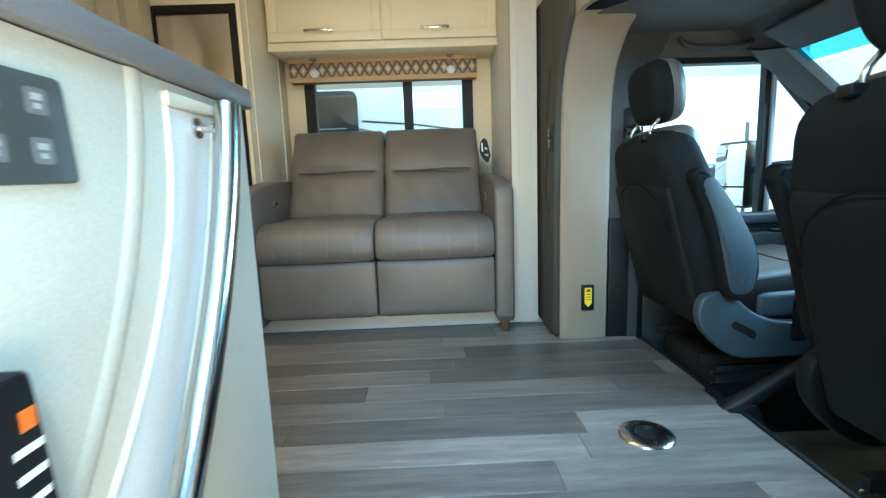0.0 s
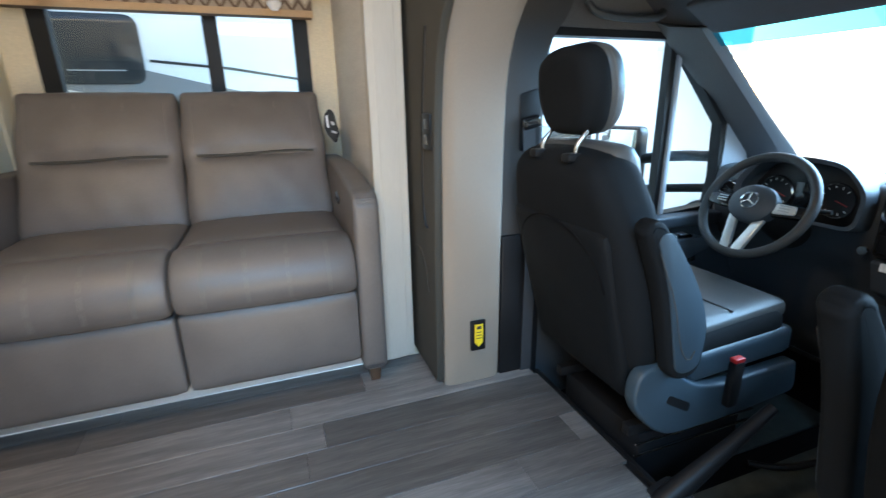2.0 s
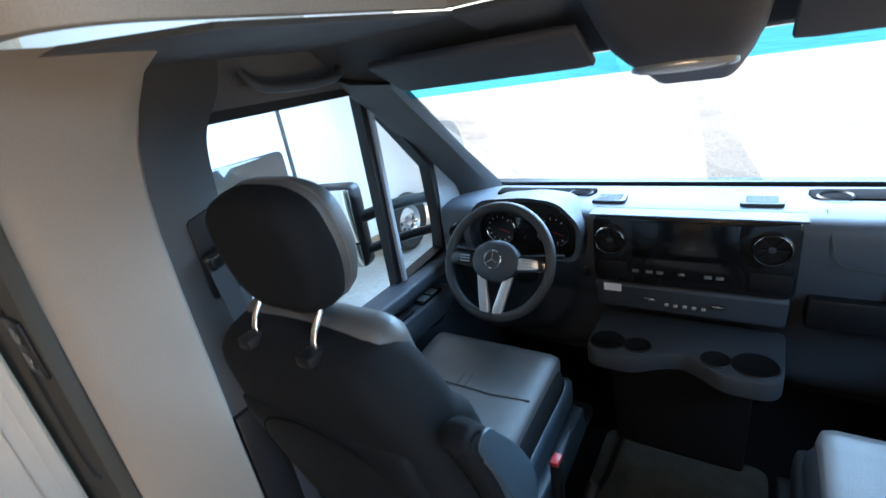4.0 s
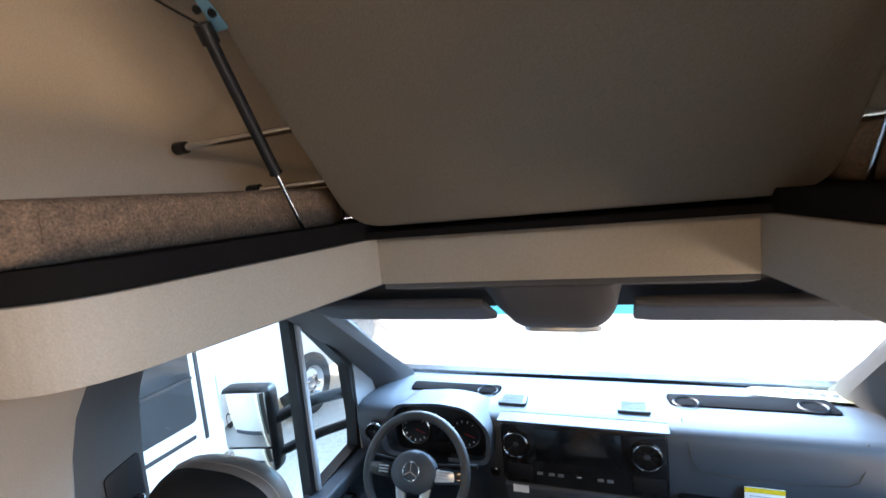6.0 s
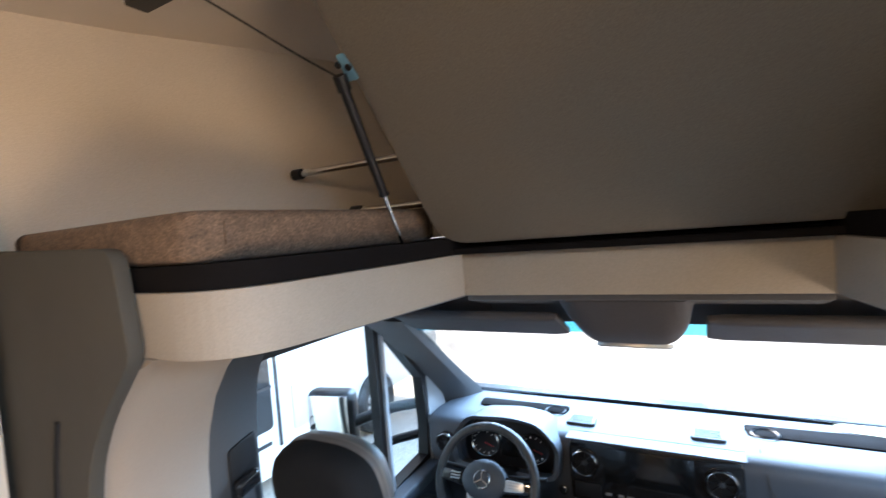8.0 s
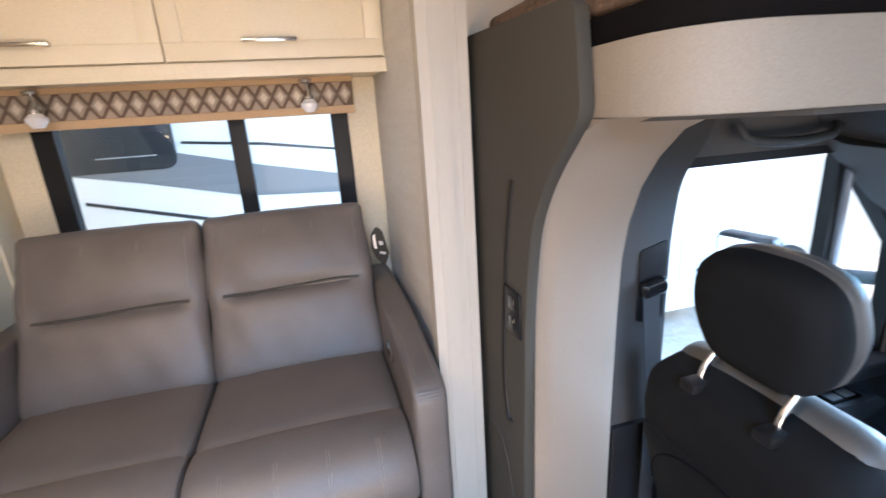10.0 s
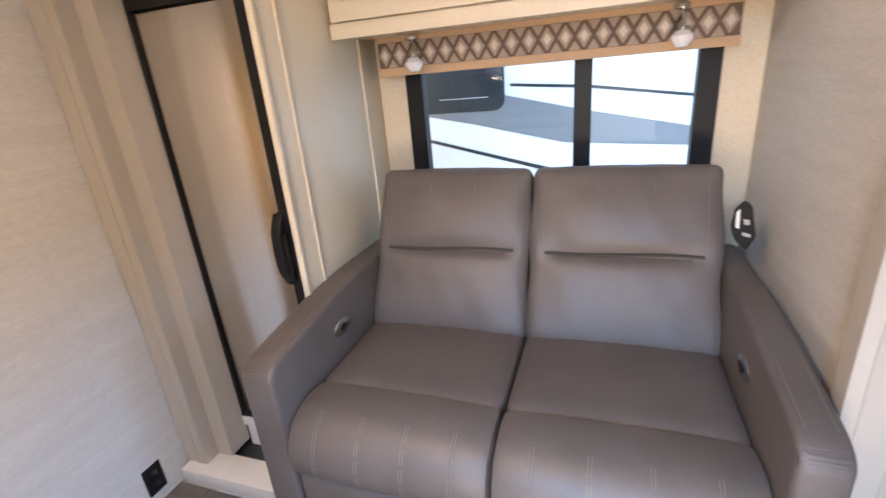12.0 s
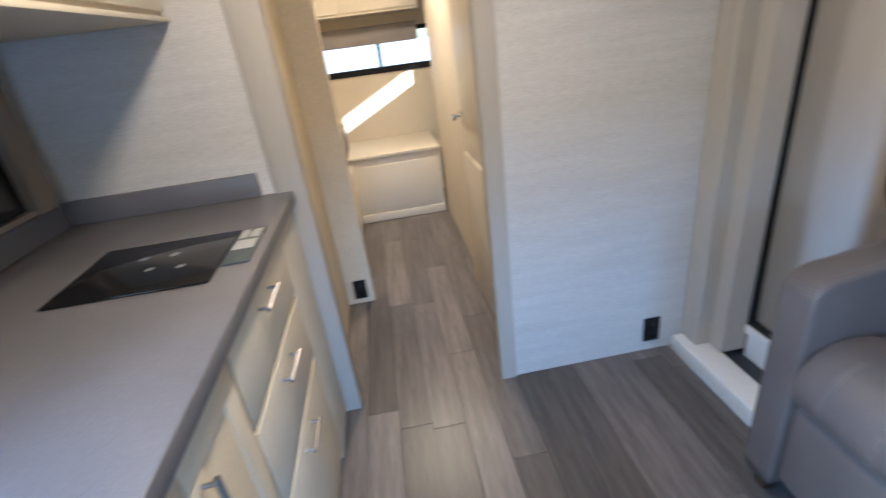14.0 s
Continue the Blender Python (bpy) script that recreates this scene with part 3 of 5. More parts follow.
def overhead():
    x0, x1, y0, z0, z1 = -0.485, 0.884, 3.40, 1.565, 1.985
    c = thing("overhead_cabinet", "cream overhead cabinet with two lift-up doors", "cabinet", (0.2, 3.4, 1.53))
    part("body", box(x0, x1, y0 + 0.02, SY - 0.032, z0, z1, 0.002), "cream", c)
    part("rail", box(x0, x1, y0 + 0.004, y0 + 0.02, z0 - 0.012, z0 + 0.035, 0.003), "cream", c)
    for a, b, hx in ((x0 + 0.01, 0.192, -0.175), (0.200, x1 - 0.01, 0.512)):
        d = panel_door2(c, a, b, z0 + 0.04, z1 - 0.005, y0)
        part("handle", merge(box(hx - 0.085, hx + 0.085, y0 - 0.028, y0 - 0.020, 1.660 - 0.006, 1.660 + 0.007, 0.003), boxes((hx - 0.08, hx - 0.065, y0 - 0.022, y0 + 0.004, 1.660 - 0.005, 1.660 + 0.006), (hx + 0.065, hx + 0.08, y0 - 0.022, y0 + 0.004, 1.660 - 0.005, 1.660 + 0.006))), "chrome", d, "chrome bar handle")


def panel_door2(parent, x0, x1, z0, z1, y):
    d = part("door", box(x0, x1, y + 0.006, y + 0.02, z0, z1, 0.002), "cream", parent)
    w = 0.055
    for a in ((x0, x1, z0, z0 + w), (x0, x1, z1 - w, z1), (x0, x0 + w, z0 + w, z1 - w), (x1 - w, x1, z0 + w, z1 - w)):
        part("rail" if a[0] == x0 and a[1] == x1 else "stile", box(a[0], a[1], y, y + 0.008, a[2], a[3], 0.002), "cream", d)
    return d


# ================= sofa window =================
def sofa_window():
    w = tagged(new("window_1"), "black-framed two-pane sliding window behind the sofa", "window", kind="structure")
    y = SY - 0.04
    part("window_frame", boxes((WX0 - 0.03, WX0 + 0.04, y, y + 0.05, WZ0 - 0.03, WZ1 + 0.03), (WX1 - 0.04, WX1 + 0.03, y, y + 0.05, WZ0 - 0.03, WZ1 + 0.03), (WX0 + 0.04, WX1 - 0.04, y, y + 0.05, WZ0 - 0.03, WZ0 + 0.03), (WX0 + 0.04, WX1 - 0.04, y, y + 0.05, WZ1 - 0.03, WZ1 + 0.03)), "black", w)
    part("mullion", box(0.287, 0.350, y + 0.002, y + 0.04, WZ0 + 0.03, WZ1 - 0.03), "black", w)
    for a, b in ((WX0 + 0.04, 0.287), (0.350, WX1 - 0.04)):
        g = part("pane", box(a, b, y + 0.02, y + 0.025, WZ0 + 0.03, WZ1 - 0.03), "glass", w)
        g.visible_shadow = False


def galley_details():
    # moulded end panel towards the entry
    p = thing("galley_end_panel", "white moulded end panel of the galley with curved ribs", "panel", (0.09, 1.1, 0))
    X = 0.085
    part("board", box(X, X + 0.006, 0.77, 1.437, 0.004, 0.915, 0.002), "white", p)
    def arc(y0, z0, y1, z1, y2, z2, n=18):
        return [((1 - u) ** 2 * y0 + 2 * u * (1 - u) * y1 + u * u * y2, (1 - u) ** 2 * z0 + 2 * u * (1 - u) * z1 + u * u * z2) for u in (i / n for i in range(n + 1))]
    for a, w, h in ((arc(1.104, 0.915, 1.094, 0.66, 0.86, 0.38), 0.021, 0.010), (arc(1.166, 0.880, 1.170, 0.62, 0.90, 0.37), 0.008, 0.012), (arc(1.296, 0.880, 1.27, 0.66, 1.00, 0.27), 0.007, 0.010)):
        part("rib", loft([[(X + 0.004, y - w, z), (X + h * 0.8, y - w * 0.6, z), (X + h, y, z), (X + h * 0.8, y + w * 0.6, z), (X + 0.004, y + w, z)] for y, z in a]), "white", p)
    part("recess_lip", prism(rounded([(1.160, 0.900), (1.315, 0.900), (1.315, 0.884), (1.160, 0.880)], 0.003), "x", X + 0.004, X + 0.016, 0.002), "white", p)
    left, right = arc(1.174, 0.879, 1.178, 0.62, 0.908, 0.37), arc(1.288, 0.879, 1.262, 0.66, 0.99, 0.27)
    part("backing", prism(left + right[::-1], "x", X + 0.0055, X + 0.0075), "cool_white", p)
    g = thing("grab_handle", "curved brushed stainless steel entry grab handle", "handle", (0.14, 1.2, 0.4))
    curve = [(0.140, 1.253, 0.893), (0.140, 1.230, 0.789), (0.140, 1.192, 0.686), (0.140, 1.142, 0.584), (0.140, 1.084, 0.490), (0.140, 1.022, 0.400), (0.140, 0.95, 0.30)]
    part("grip", tube(curve, 0.0195, 24, 2), "rail_steel", g)
    for py, pz in ((1.245, 0.858), (0.975, 0.335)):
        post = part("post", tube([(X + 0.004, py, pz), (0.14, py, pz)], 0.0075, 12), "chrome", g)
        part("flange", lathe([(0, 0), (0.016, 0), (0.016, 0.004), (0.008, 0.007), (0, 0.007)], pose(X + 0.0078, py, pz, 0, 90, 0), 20), "chrome", post)
    k = thing("control_plate", "dark grey entry switch plate with four pale icon buttons", "switch", (0.09, 0.94, 0.77))
    part("plate", prism(rounded([(0.800, 0.772), (0.800, 0.875), (0.978, 0.875), (0.985, 0.775)], 0.008), "x", X + 0.006, X + 0.011, 0.0015), "slate_gloss", k)
    for cy, cz in ((0.945, 0.850), (0.945, 0.805), (0.895, 0.850), (0.895, 0.805), (0.845, 0.850), (0.845, 0.805)):
        b = part("button", prism(rounded([(cy - 0.012, cz - 0.012), (cy - 0.012, cz + 0.012), (cy + 0.012, cz + 0.012), (cy + 0.012, cz - 0.012)], 0.004), "x", X + 0.0108, X + 0.0116), "slate_print", k)
        part("icon", boxes((X + 0.0114, X + 0.012, cy - 0.006, cy + 0.006, cz + 0.001, cz + 0.007), (X + 0.0114, X + 0.012, cy - 0.004, cy + 0.004, cz - 0.007, cz - 0.002)), "label_grey", b)
    d = thing("extinguisher_holder", "black fire extinguisher panel with orange print", "extinguisher", (0.1, 0.84, 0.45))
    part("plate", prism(rounded([(0.780, 0.42), (0.780, 0.625), (0.872, 0.622), (0.885, 0.42)], 0.008), "x", X + 0.006, X + 0.03, 0.004), "black", d)
    part("print", prism([(0.855, 0.592), (0.869, 0.592), (0.869, 0.574), (0.855, 0.574)], "x", X + 0.0295, X + 0.0308), "orange", d)
    for i in range(5):
        part("print", box(X + 0.0295, X + 0.0308, 0.845, 0.872, 0.555 - 0.022 * i, 0.562 - 0.022 * i), "label_white", d)
    # cooktop
    c = thing("cooktop", "black glass induction cooktop set into the worktop", "cooktop", (-0.75, 1.15, 0.956))
    part("glass", box(-0.80, -0.515, 1.04, 1.372, 0.9555, 0.961, 0.002), "blackgloss", c)
    part("control_strip", box(-0.80, -0.59, 1.375, 1.437, 0.9555, 0.960, 0.0015), "slate_gloss", c)
    for i, (a, b, y0, y1) in enumerate(((-0.79, -0.735, 1.38, 1.40), (-0.79, -0.735, 1.407, 1.43), (-0.72, -0.665, 1.38, 1.43))):
        part("label", box(a, b, y0, y1, 0.9603, 0.9611), "label_grey", c)
    for px, py, r in ((-0.70, 1.24, 0.012), (-0.63, 1.21, 0.010), (-0.70, 1.17, 0.011), (-0.62, 1.28, 0.010)):
        part("mark", lathe([(0, 0.0002), (r, 0.0002), (r, 0)], pose(px, py, 0.9612), 10), "slate_print", c)
    # wall cabinet over the cooktop and window with dark blind
    w = thing("wall_cabinet", "cream wall cabinet over the galley worktop", "cabinet", (-0.6, 0.92, 1.49))
    part("body", box(XB + 0.003, 0.05, YP + 0.003, 1.235, 1.487, CEIL - 0.003, 0.003), "cream", w)
    part("underside", box(XB + 0.003, 0.05, YP + 0.003, 1.255, 1.474, 1.4865, 0.002), "cream", w)
    for a, b in ((XB + 0.02, -0.55), (-0.54, 0.03)):
        part("door", box(a, b, 1.236, 1.252, 1.50, CEIL - 0.01, 0.003), "cream", w)
    v = tagged(new("window_2"), "galley window with a dark blind in a tan frame", "window", kind="structure")
    part("window_frame", boxes((-1.08, -0.99, YP + 0.001, YP + 0.04, 1.035, 1.485), (-0.99, -0.02, YP + 0.001, YP + 0.04, 1.40, 1.485), (-0.99, -0.02, YP + 0.001, YP + 0.03, 1.035, 1.05)), "taupe", v)
    part("blind", box(-0.988, -0.02, YP + 0.001, YP + 0.012, 1.052, 1.398), "blackgloss", v)


def outlet(at, axis, label):
    o = thing("outlet", label, "outlet", at)
    x, y, z = at
    if axis == "x":
        part("plate", box(x, x + 0.006, y - 0.036, y + 0.036, z - 0.058, z + 0.058, 0.002), "black", o)
        for dz in (-0.024, 0.024):
            part("socket", box(x + 0.0055, x + 0.008, y - 0.017, y + 0.017, z + dz - 0.014, z + dz + 0.014, 0.003), "blackgloss", o)
    else:
        part("plate", box(x - 0.036, x + 0.036, y - 0.006, y, z - 0.058, z + 0.058, 0.002), "black", o)
    return o


def valance():
    v = thing("window_valance", "tan valance with a brown and ivory diamond pattern", "valance", (0.18, 3.6, 1.42))
    x0, x1, y = -0.442, 0.782, 3.66
    part("board", box(x0, x1, y + 0.004, 3.745, 1.427, 1.572, 0.003), "pattern_dark", v)
    part("top_strip", box(x0 - 0.002, x1 + 0.002, y - 0.006, y + 0.004, 1.545, 1.574, 0.003), "shade_tan", v)
    part("bottom_strip", box(x0 - 0.002, x1 + 0.002, y - 0.006, y + 0.004, 1.425, 1.455, 0.003), "shade_tan", v)
    bm, hb = bmesh.new(), bmesh.new()
    n = 20
    w = (x1 - x0) / n
    for i in range(n + 1):
        cx = x0 + w * i
        for cz, k in ((1.500, 1.0),):
            if i < n:
                c = cx + w / 2
                merge(bm, prism([(c - w * 0.40, cz), (c, cz + 0.038), (c + w * 0.40, cz), (c, cz - 0.038)], "y", y + 0.001, y + 0.005))
                merge(hb, prism([(c - w * 0.22, cz), (c, cz + 0.020), (c + w * 0.22, cz), (c, cz - 0.020)], "y", y, y + 0.0018))
        if 0 < i < n:
            merge(bm, prism([(cx - w * 0.33, 1.544), (cx + w * 0.33, 1.544), (cx, 1.513)], "y", y + 0.001, y + 0.005))
            merge(bm, prism([(cx - w * 0.33, 1.456), (cx + w * 0.33, 1.456), (cx, 1.487)], "y", y + 0.001, y + 0.005))
    tagged(part("diamond_pattern", bm, "pattern_mid", v, "taupe and ivory diamonds"), kind="stuff")
    tagged(part("diamond_print", hb, "pattern_light", v), kind="stuff")


def reading_lamp(x):
    t = thing("reading_lamp", "chrome swivel reading lamp with a clear faceted head", "lamp", (x, 3.58, 1.55), "reading lamps")
    part("base", lathe([(0, 0), (0.024, 0), (0.024, -0.010), (0.014, -0.014), (0, -0.014)], pose(x, 3.58, 1.5525), 20), "chrome", t)
    part("stem", tube([(x, 3.58, 1.54), (x + 0.008, 3.575, 1.51), (x + 0.006, 3.565, 1.49)], 0.006, 10), "chrome", t)
    part("collar", lathe([(0, 0), (0.016, 0), (0.018, -0.012), (0, -0.012)], pose(x + 0.006, 3.564, 1.492), 16), "chrome", t)
    part("head", lathe([(0, 0), (0.018, -0.002), (0.032, -0.016), (0.032, -0.028), (0.016, -0.048), (0, -0.050)], pose(x + 0.006, 3.564, 1.482), 9), "crystal", t, "clear faceted head")


planks()
galley()
galley_details()
sofa()
refrigerator()
fridge_panel()
overhead()
sofa_window()
valance()
reading_lamp(-0.262)
reading_lamp(0.603)
outlet((XB + 0.001, 2.765, 0.11), "x", "black wall outlet low on the woven wall")
outlet((-1.978, 1.50, 0.09), "x", "black outlet near the floor of the passage")
s_ = thing("table_leg_socket", "round chrome table leg socket in the floor", "socket", (1.06, 1.748, 0))
part("flange", lathe([(0.032, 0.001), (0.034, 0.010), (0.040, 0.011), (0.068, 0.008), (0.077, 0.005), (0.080, 0.0005)], pose(1.06, 1.748, 0), 40), "chrome", s_)
part("cup", lathe([(0.0335, 0.009), (0.030, 0.002), (0, 0.0015)], pose(1.06, 1.748, 0), 24), "black", s_)
for i in range(6):
    a = i * math.pi / 3 + 0.5
    part("screw", lathe([(0, 0.0035), (0.004, 0.003), (0.005, 0)], pose(1.06 + 0.057 * math.cos(a), 1.748 + 0.057 * math.sin(a), 0.0088), 8), "black", s_)


# ================= cab-over bunk =================
CY = 1.71
def mirror(pts):
    return [(x, 2 * CY - y) for x, y in pts]


def arch_column(sy):
    f = (lambda y: y) if sy > 0 else (lambda y: 2 * CY - y)
    prof = [(2.585, 0.002), (2.583, 0.3), (2.582, 0.6), (2.576, 0.9), (2.568, 1.05), (2.550, 1.14), (2.518, 1.225), (2.476, 1.29), (2.42, 1.345), (2.34, 1.3765)]
    rings = []
    for y, z in prof:
        x1 = 1.265 if z < 1.2 else 1.265 + 0.012 * (z - 1.2) / 0.1765
        rings.append([(1.036, f(y + 0.006), z), (1.05, f(y - 0.006), z), (1.08, f(y - 0.010), z), (x1 - 0.05, f(y - 0.010), z), (x1 - 0.015, f(y - 0.002), z), (x1, f(y + 0.02), z), (x1, f(2.84), z), (1.036, f(2.84), z)])
    return loft(rings)


for sgn in (1, -1):
    c = thing("arch_column", "taupe upholstered column under the cab-over bunk", "column", (1.15, CY + sgn * 0.95, 0))
    part("cover", arch_column(sgn), "taupe", c)
    part("skirting", box(1.27, 1.40, *sorted((CY + sgn * 0.90, CY + sgn * 1.0)), -0.155, 0.02, 0.003), "black", c)
sk = thing("power_socket", "black power socket on the column behind a yellow card", "socket", (1.16, 2.57, 0.14))
part("plate", box(1.128, 1.186, 2.555, 2.568, 0.143, 0.262, 0.003), "black", sk)
cd = part("card", prism(rounded([(1.141, 0.178), (1.141, 0.250), (1.173, 0.250), (1.173, 0.178), (1.157, 0.160)], 0.002), "y", 2.550, 2.5545), "yellow", sk, "yellow printed card")
part("print", boxes((1.148, 1.166, 2.5492, 2.5502, 0.232, 0.244)), "seam", cd)
for i in range(3):
    part("print", box(1.147, 1.167, 2.5492, 2.5502, 0.218 - 0.012 * i, 0.221 - 0.012 * i), "seam", cd)

panel = thing("end_panel", "taupe moulded end panel with a dark handle groove", "panel", (1.02, 2.75, 0))
part("board", prism(rounded([(2.935, 0.02), (2.935, 1.585), (2.39, 1.565), (2.362, 1.385), (2.40, 1.345), (2.48, 1.262), (2.54, 1.16), (2.575, 0.95), (2.59, 0.5), (2.592, 0.02)], [0, 0.01, 0.035, 0.025, 0.02, 0.06, 0.08, 0.1, 0, 0]), "x", 1.006, 1.034, 0.004), "taupe_shaded", panel)
part("handle_groove", tube([(1.006, 2.625, 1.25), (1.006, 2.64, 1.20), (1.006, 2.665, 1.08), (1.006, 2.69, 0.92), (1.006, 2.70, 0.76), (1.006, 2.695, 0.66), (1.006, 2.675, 0.60), (1.006, 2.655, 0.61)], 0.0065, 8, 1), "black", panel)
part("lower_seam", tube([(1.0055, 2.82, 0.50), (1.0055, 2.75, 0.515), (1.0055, 2.70, 0.47), (1.0055, 2.66, 0.36)], 0.002, 6, 1), "seam", panel)
sw = thing("switch_plate", "dark switch plate on the taupe panel", "switch", (1.0, 2.63, 0.93))
part("plate", box(0.998, 1.0055, 2.588, 2.672, 0.878, 0.992, 0.003), "black", sw)
for dz in (-0.025, 0.025):
    part("rocker", box(0.9955, 0.9985, 2.615, 2.645, 0.935 + dz - 0.016, 0.935 + dz + 0.016, 0.001), "blackgloss", sw)

FZ0, FZ1 = 1.378, 1.487
inner = rounded([(1.036, 2.46), (1.036, 2.172), (1.70, 2.088)], [0, 0.14, 0], 10)
outer = rounded([(1.71, 2.11), (1.058, 2.192), (1.058, 2.46)], [0, 0.13, 0], 10)
bk = thing("bunk_fascia", "beige vinyl-wrapped fascia round the cab-over bunk opening", "fascia", (1.4, CY, FZ0))
part("side_board", prism(inner + outer, "z", FZ0, FZ1, 0.003), "fascia", bk)
part("side_board", prism(mirror(inner + outer), "z", FZ0, FZ1, 0.003), "fascia", bk)
part("front_board", box(1.688, 1.712, 2 * CY - 2.094, 2.094, FZ0, FZ1, 0.003), "fascia", bk)
part("webbing", boxes((1.655, 1.70, 2 * CY - 2.11, 2.11, FZ1 + 0.001, FZ1 + 0.016)), "webbing", bk, "black fabric strip")
# added black filler, stops the lit wall showing through under the lifted board
part("hinge_flap", box(1.735, 1.775, 2 * CY - 2.15, 2.15, FZ1 + 0.021, FZ1 + 0.085, 0.01), "webbing", bk, "black filler added behind the bunk board's lower edge")
for sgn in (1, -1):
    pts = rounded([(1.04, 2.70), (1.045, 2.18), (1.72, 2.092), (2.2, 2.092), (2.2, 2.35), (1.65, 2.585)], [0, 0.13, 0, 0, 0, 0], 8)
    pts = pts if sgn > 0 else mirror(pts)
    setting("bunk_deck", prism(pts, "z", FZ1 + 0.001, FZ1 + 0.042), "webbing", "black fabric-covered bunk deck", "deck")
    mt = thing("bunk_mattress", "brown tweed bunk mattress piece beside the opening", "mattress", (1.4, CY + sgn * 0.7, FZ1 + 0.042))
    mp_ = rounded([(1.045, 2.84), (1.045, 2.235), (1.66, 2.175), (1.78, 2.21), (1.80, 2.48), (1.62, 2.585)], [0.03, 0.05, 0.10, 0.06, 0.04, 0.04], 5)
    mp_ = mp_ if sgn > 0 else mirror(mp_)
    part("cover", prism(mp_, "z", FZ1 + 0.0425, FZ1 + 0.128, 0.018, 4), "mattress", mt)
    part("end_seam", tube([(1.70, CY + sgn * (yy - CY), FZ1 + zz) for yy, zz in ((2.184, 0.06), (2.181, 0.111), (2.20, 0.1295), (2.40, 0.1295))], 0.002, 6), "seam", mt)
    part("label_strip", box(1.10, 1.14, *sorted((CY + sgn * (2.226 - CY), CY + sgn * (2.2285 - CY))), FZ1 + 0.07, FZ1 + 0.11), "mattress", mt)
    # curved side walls of the nose
    w_ = [(0.95, 2.945), (1.30, 2.80), (1.65, 2.60), (2.0, 2.44), (2.45, 2.25), (2.45, 2.31), (2.02, 2.50), (1.68, 2.66), (1.33, 2.86), (0.95, 3.005)]
    w_ = w_ if sgn > 0 else mirror(w_)
    setting("bunk_wall_driver" if sgn > 0 else "bunk_wall_entry", prism(w_, "z", FZ1 + 0.043, CEIL), "liner_pale", "pale fabric side wall of the bunk", "wall")
setting("bunk_deck_front", box(1.712, 2.6, 2 * CY - 2.09, 2.09, FZ1 - 0.02, FZ1 + 0.02), "webbing", "black fabric-covered front bunk deck", "deck")
setting("bunk_nose", box(2.45, 2.52, 2 * CY - 2.35, 2.35, FZ1, CEIL), "liner_pale", "pale bunk front wall", "wall")
setting("bunk_ceiling", box(0.9505, 2.62, 0.5805, 2.8395, CEIL, CEIL + 0.05), "liner_pale", "pale fabric bunk ceiling", "ceiling")
setting("roof_fill", boxes((0.95, 2.62, 2.84, 3.01, CEIL - 0.0, CEIL + 0.06), (0.95, 2.62, 0.41, 0.58, CEIL, CEIL + 0.06)), "liner_pale", "ceiling edge over the bunk", "ceiling")
lp = thing("lifted_bunk_board", "taupe carpeted middle bunk board lifted on gas struts", "bunk board", (1.66, CY, 1.50))
tilt = pose(1.665, CY - 0.025, 1.512, 0, 46, 0)
outl = rounded([(0.0, -0.45), (0.0, 0.448), (-0.78, 0.425), (-0.78, -0.445)], [0.09, 0.09, 0.03, 0.03], 8)
bm = prism(outl, "z", 0.0, 0.03, 0.008, 3)
bm.transform(tilt)
part("board", bm, "liner", lp)
bm = prism(rounded([(0.012, -0.456), (0.012, 0.454), (-0.78, 0.431), (-0.78, -0.451)], [0.095, 0.095, 0.03, 0.03], 8), "z", 0.030, 0.040)
bm.transform(tilt)
part("edge_piping", bm, "webbing", lp, "black edge piping")


def strut(name_y, top, bottom, sgn):
    g = thing("gas_strut", "black gas strut with a bright rod holding up the bunk board", "strut", bottom, "gas struts")
    a, b = Vector(top), Vector(bottom)
    m = a.lerp(b, 0.64)
    part("cylinder", tube([a, m], 0.0105, 14), "black", g)
    part("collar", tube([m, m.lerp(b, 0.02)], 0.012, 14), "black", g)
    part("rod", tube([m, b], 0.0045, 10), "chrome", g)
    part("end_cap", tube([a + (a - b).normalized() * 0.02, a - (a - b).normalized() * 0.01], 0.014, 12), "black", g)
    br = part("bracket", prism(rounded([(-0.027, -0.008), (-0.027, 0.010), (0.027, 0.015), (0.027, -0.013)], 0.005), "z", -0.003, 0.0, 0.001), "bracket", g, "blue-grey zinc bracket")
    br.data.transform(Matrix.Translation((top[0] - 0.01, top[1] - sgn * 0.022, top[2] + 0.028)) @ pose(0, 0, 0, 0, 46, 0))
    for i in (-0.02, 0.0, 0.02):
        sc = part("screw", lathe([(0, -0.008), (0.006, -0.007), (0.007, -0.003)], pose(0, 0, 0), 10), "black", br)
        sc.data.transform(Matrix.Translation((top[0] - 0.01, top[1] - sgn * 0.022, top[2] + 0.028)) @ pose(i, 0.004 * (1 if i else -1), 0, 0, 0, 0) @ pose(0, 0, 0, 0, 46, 0))


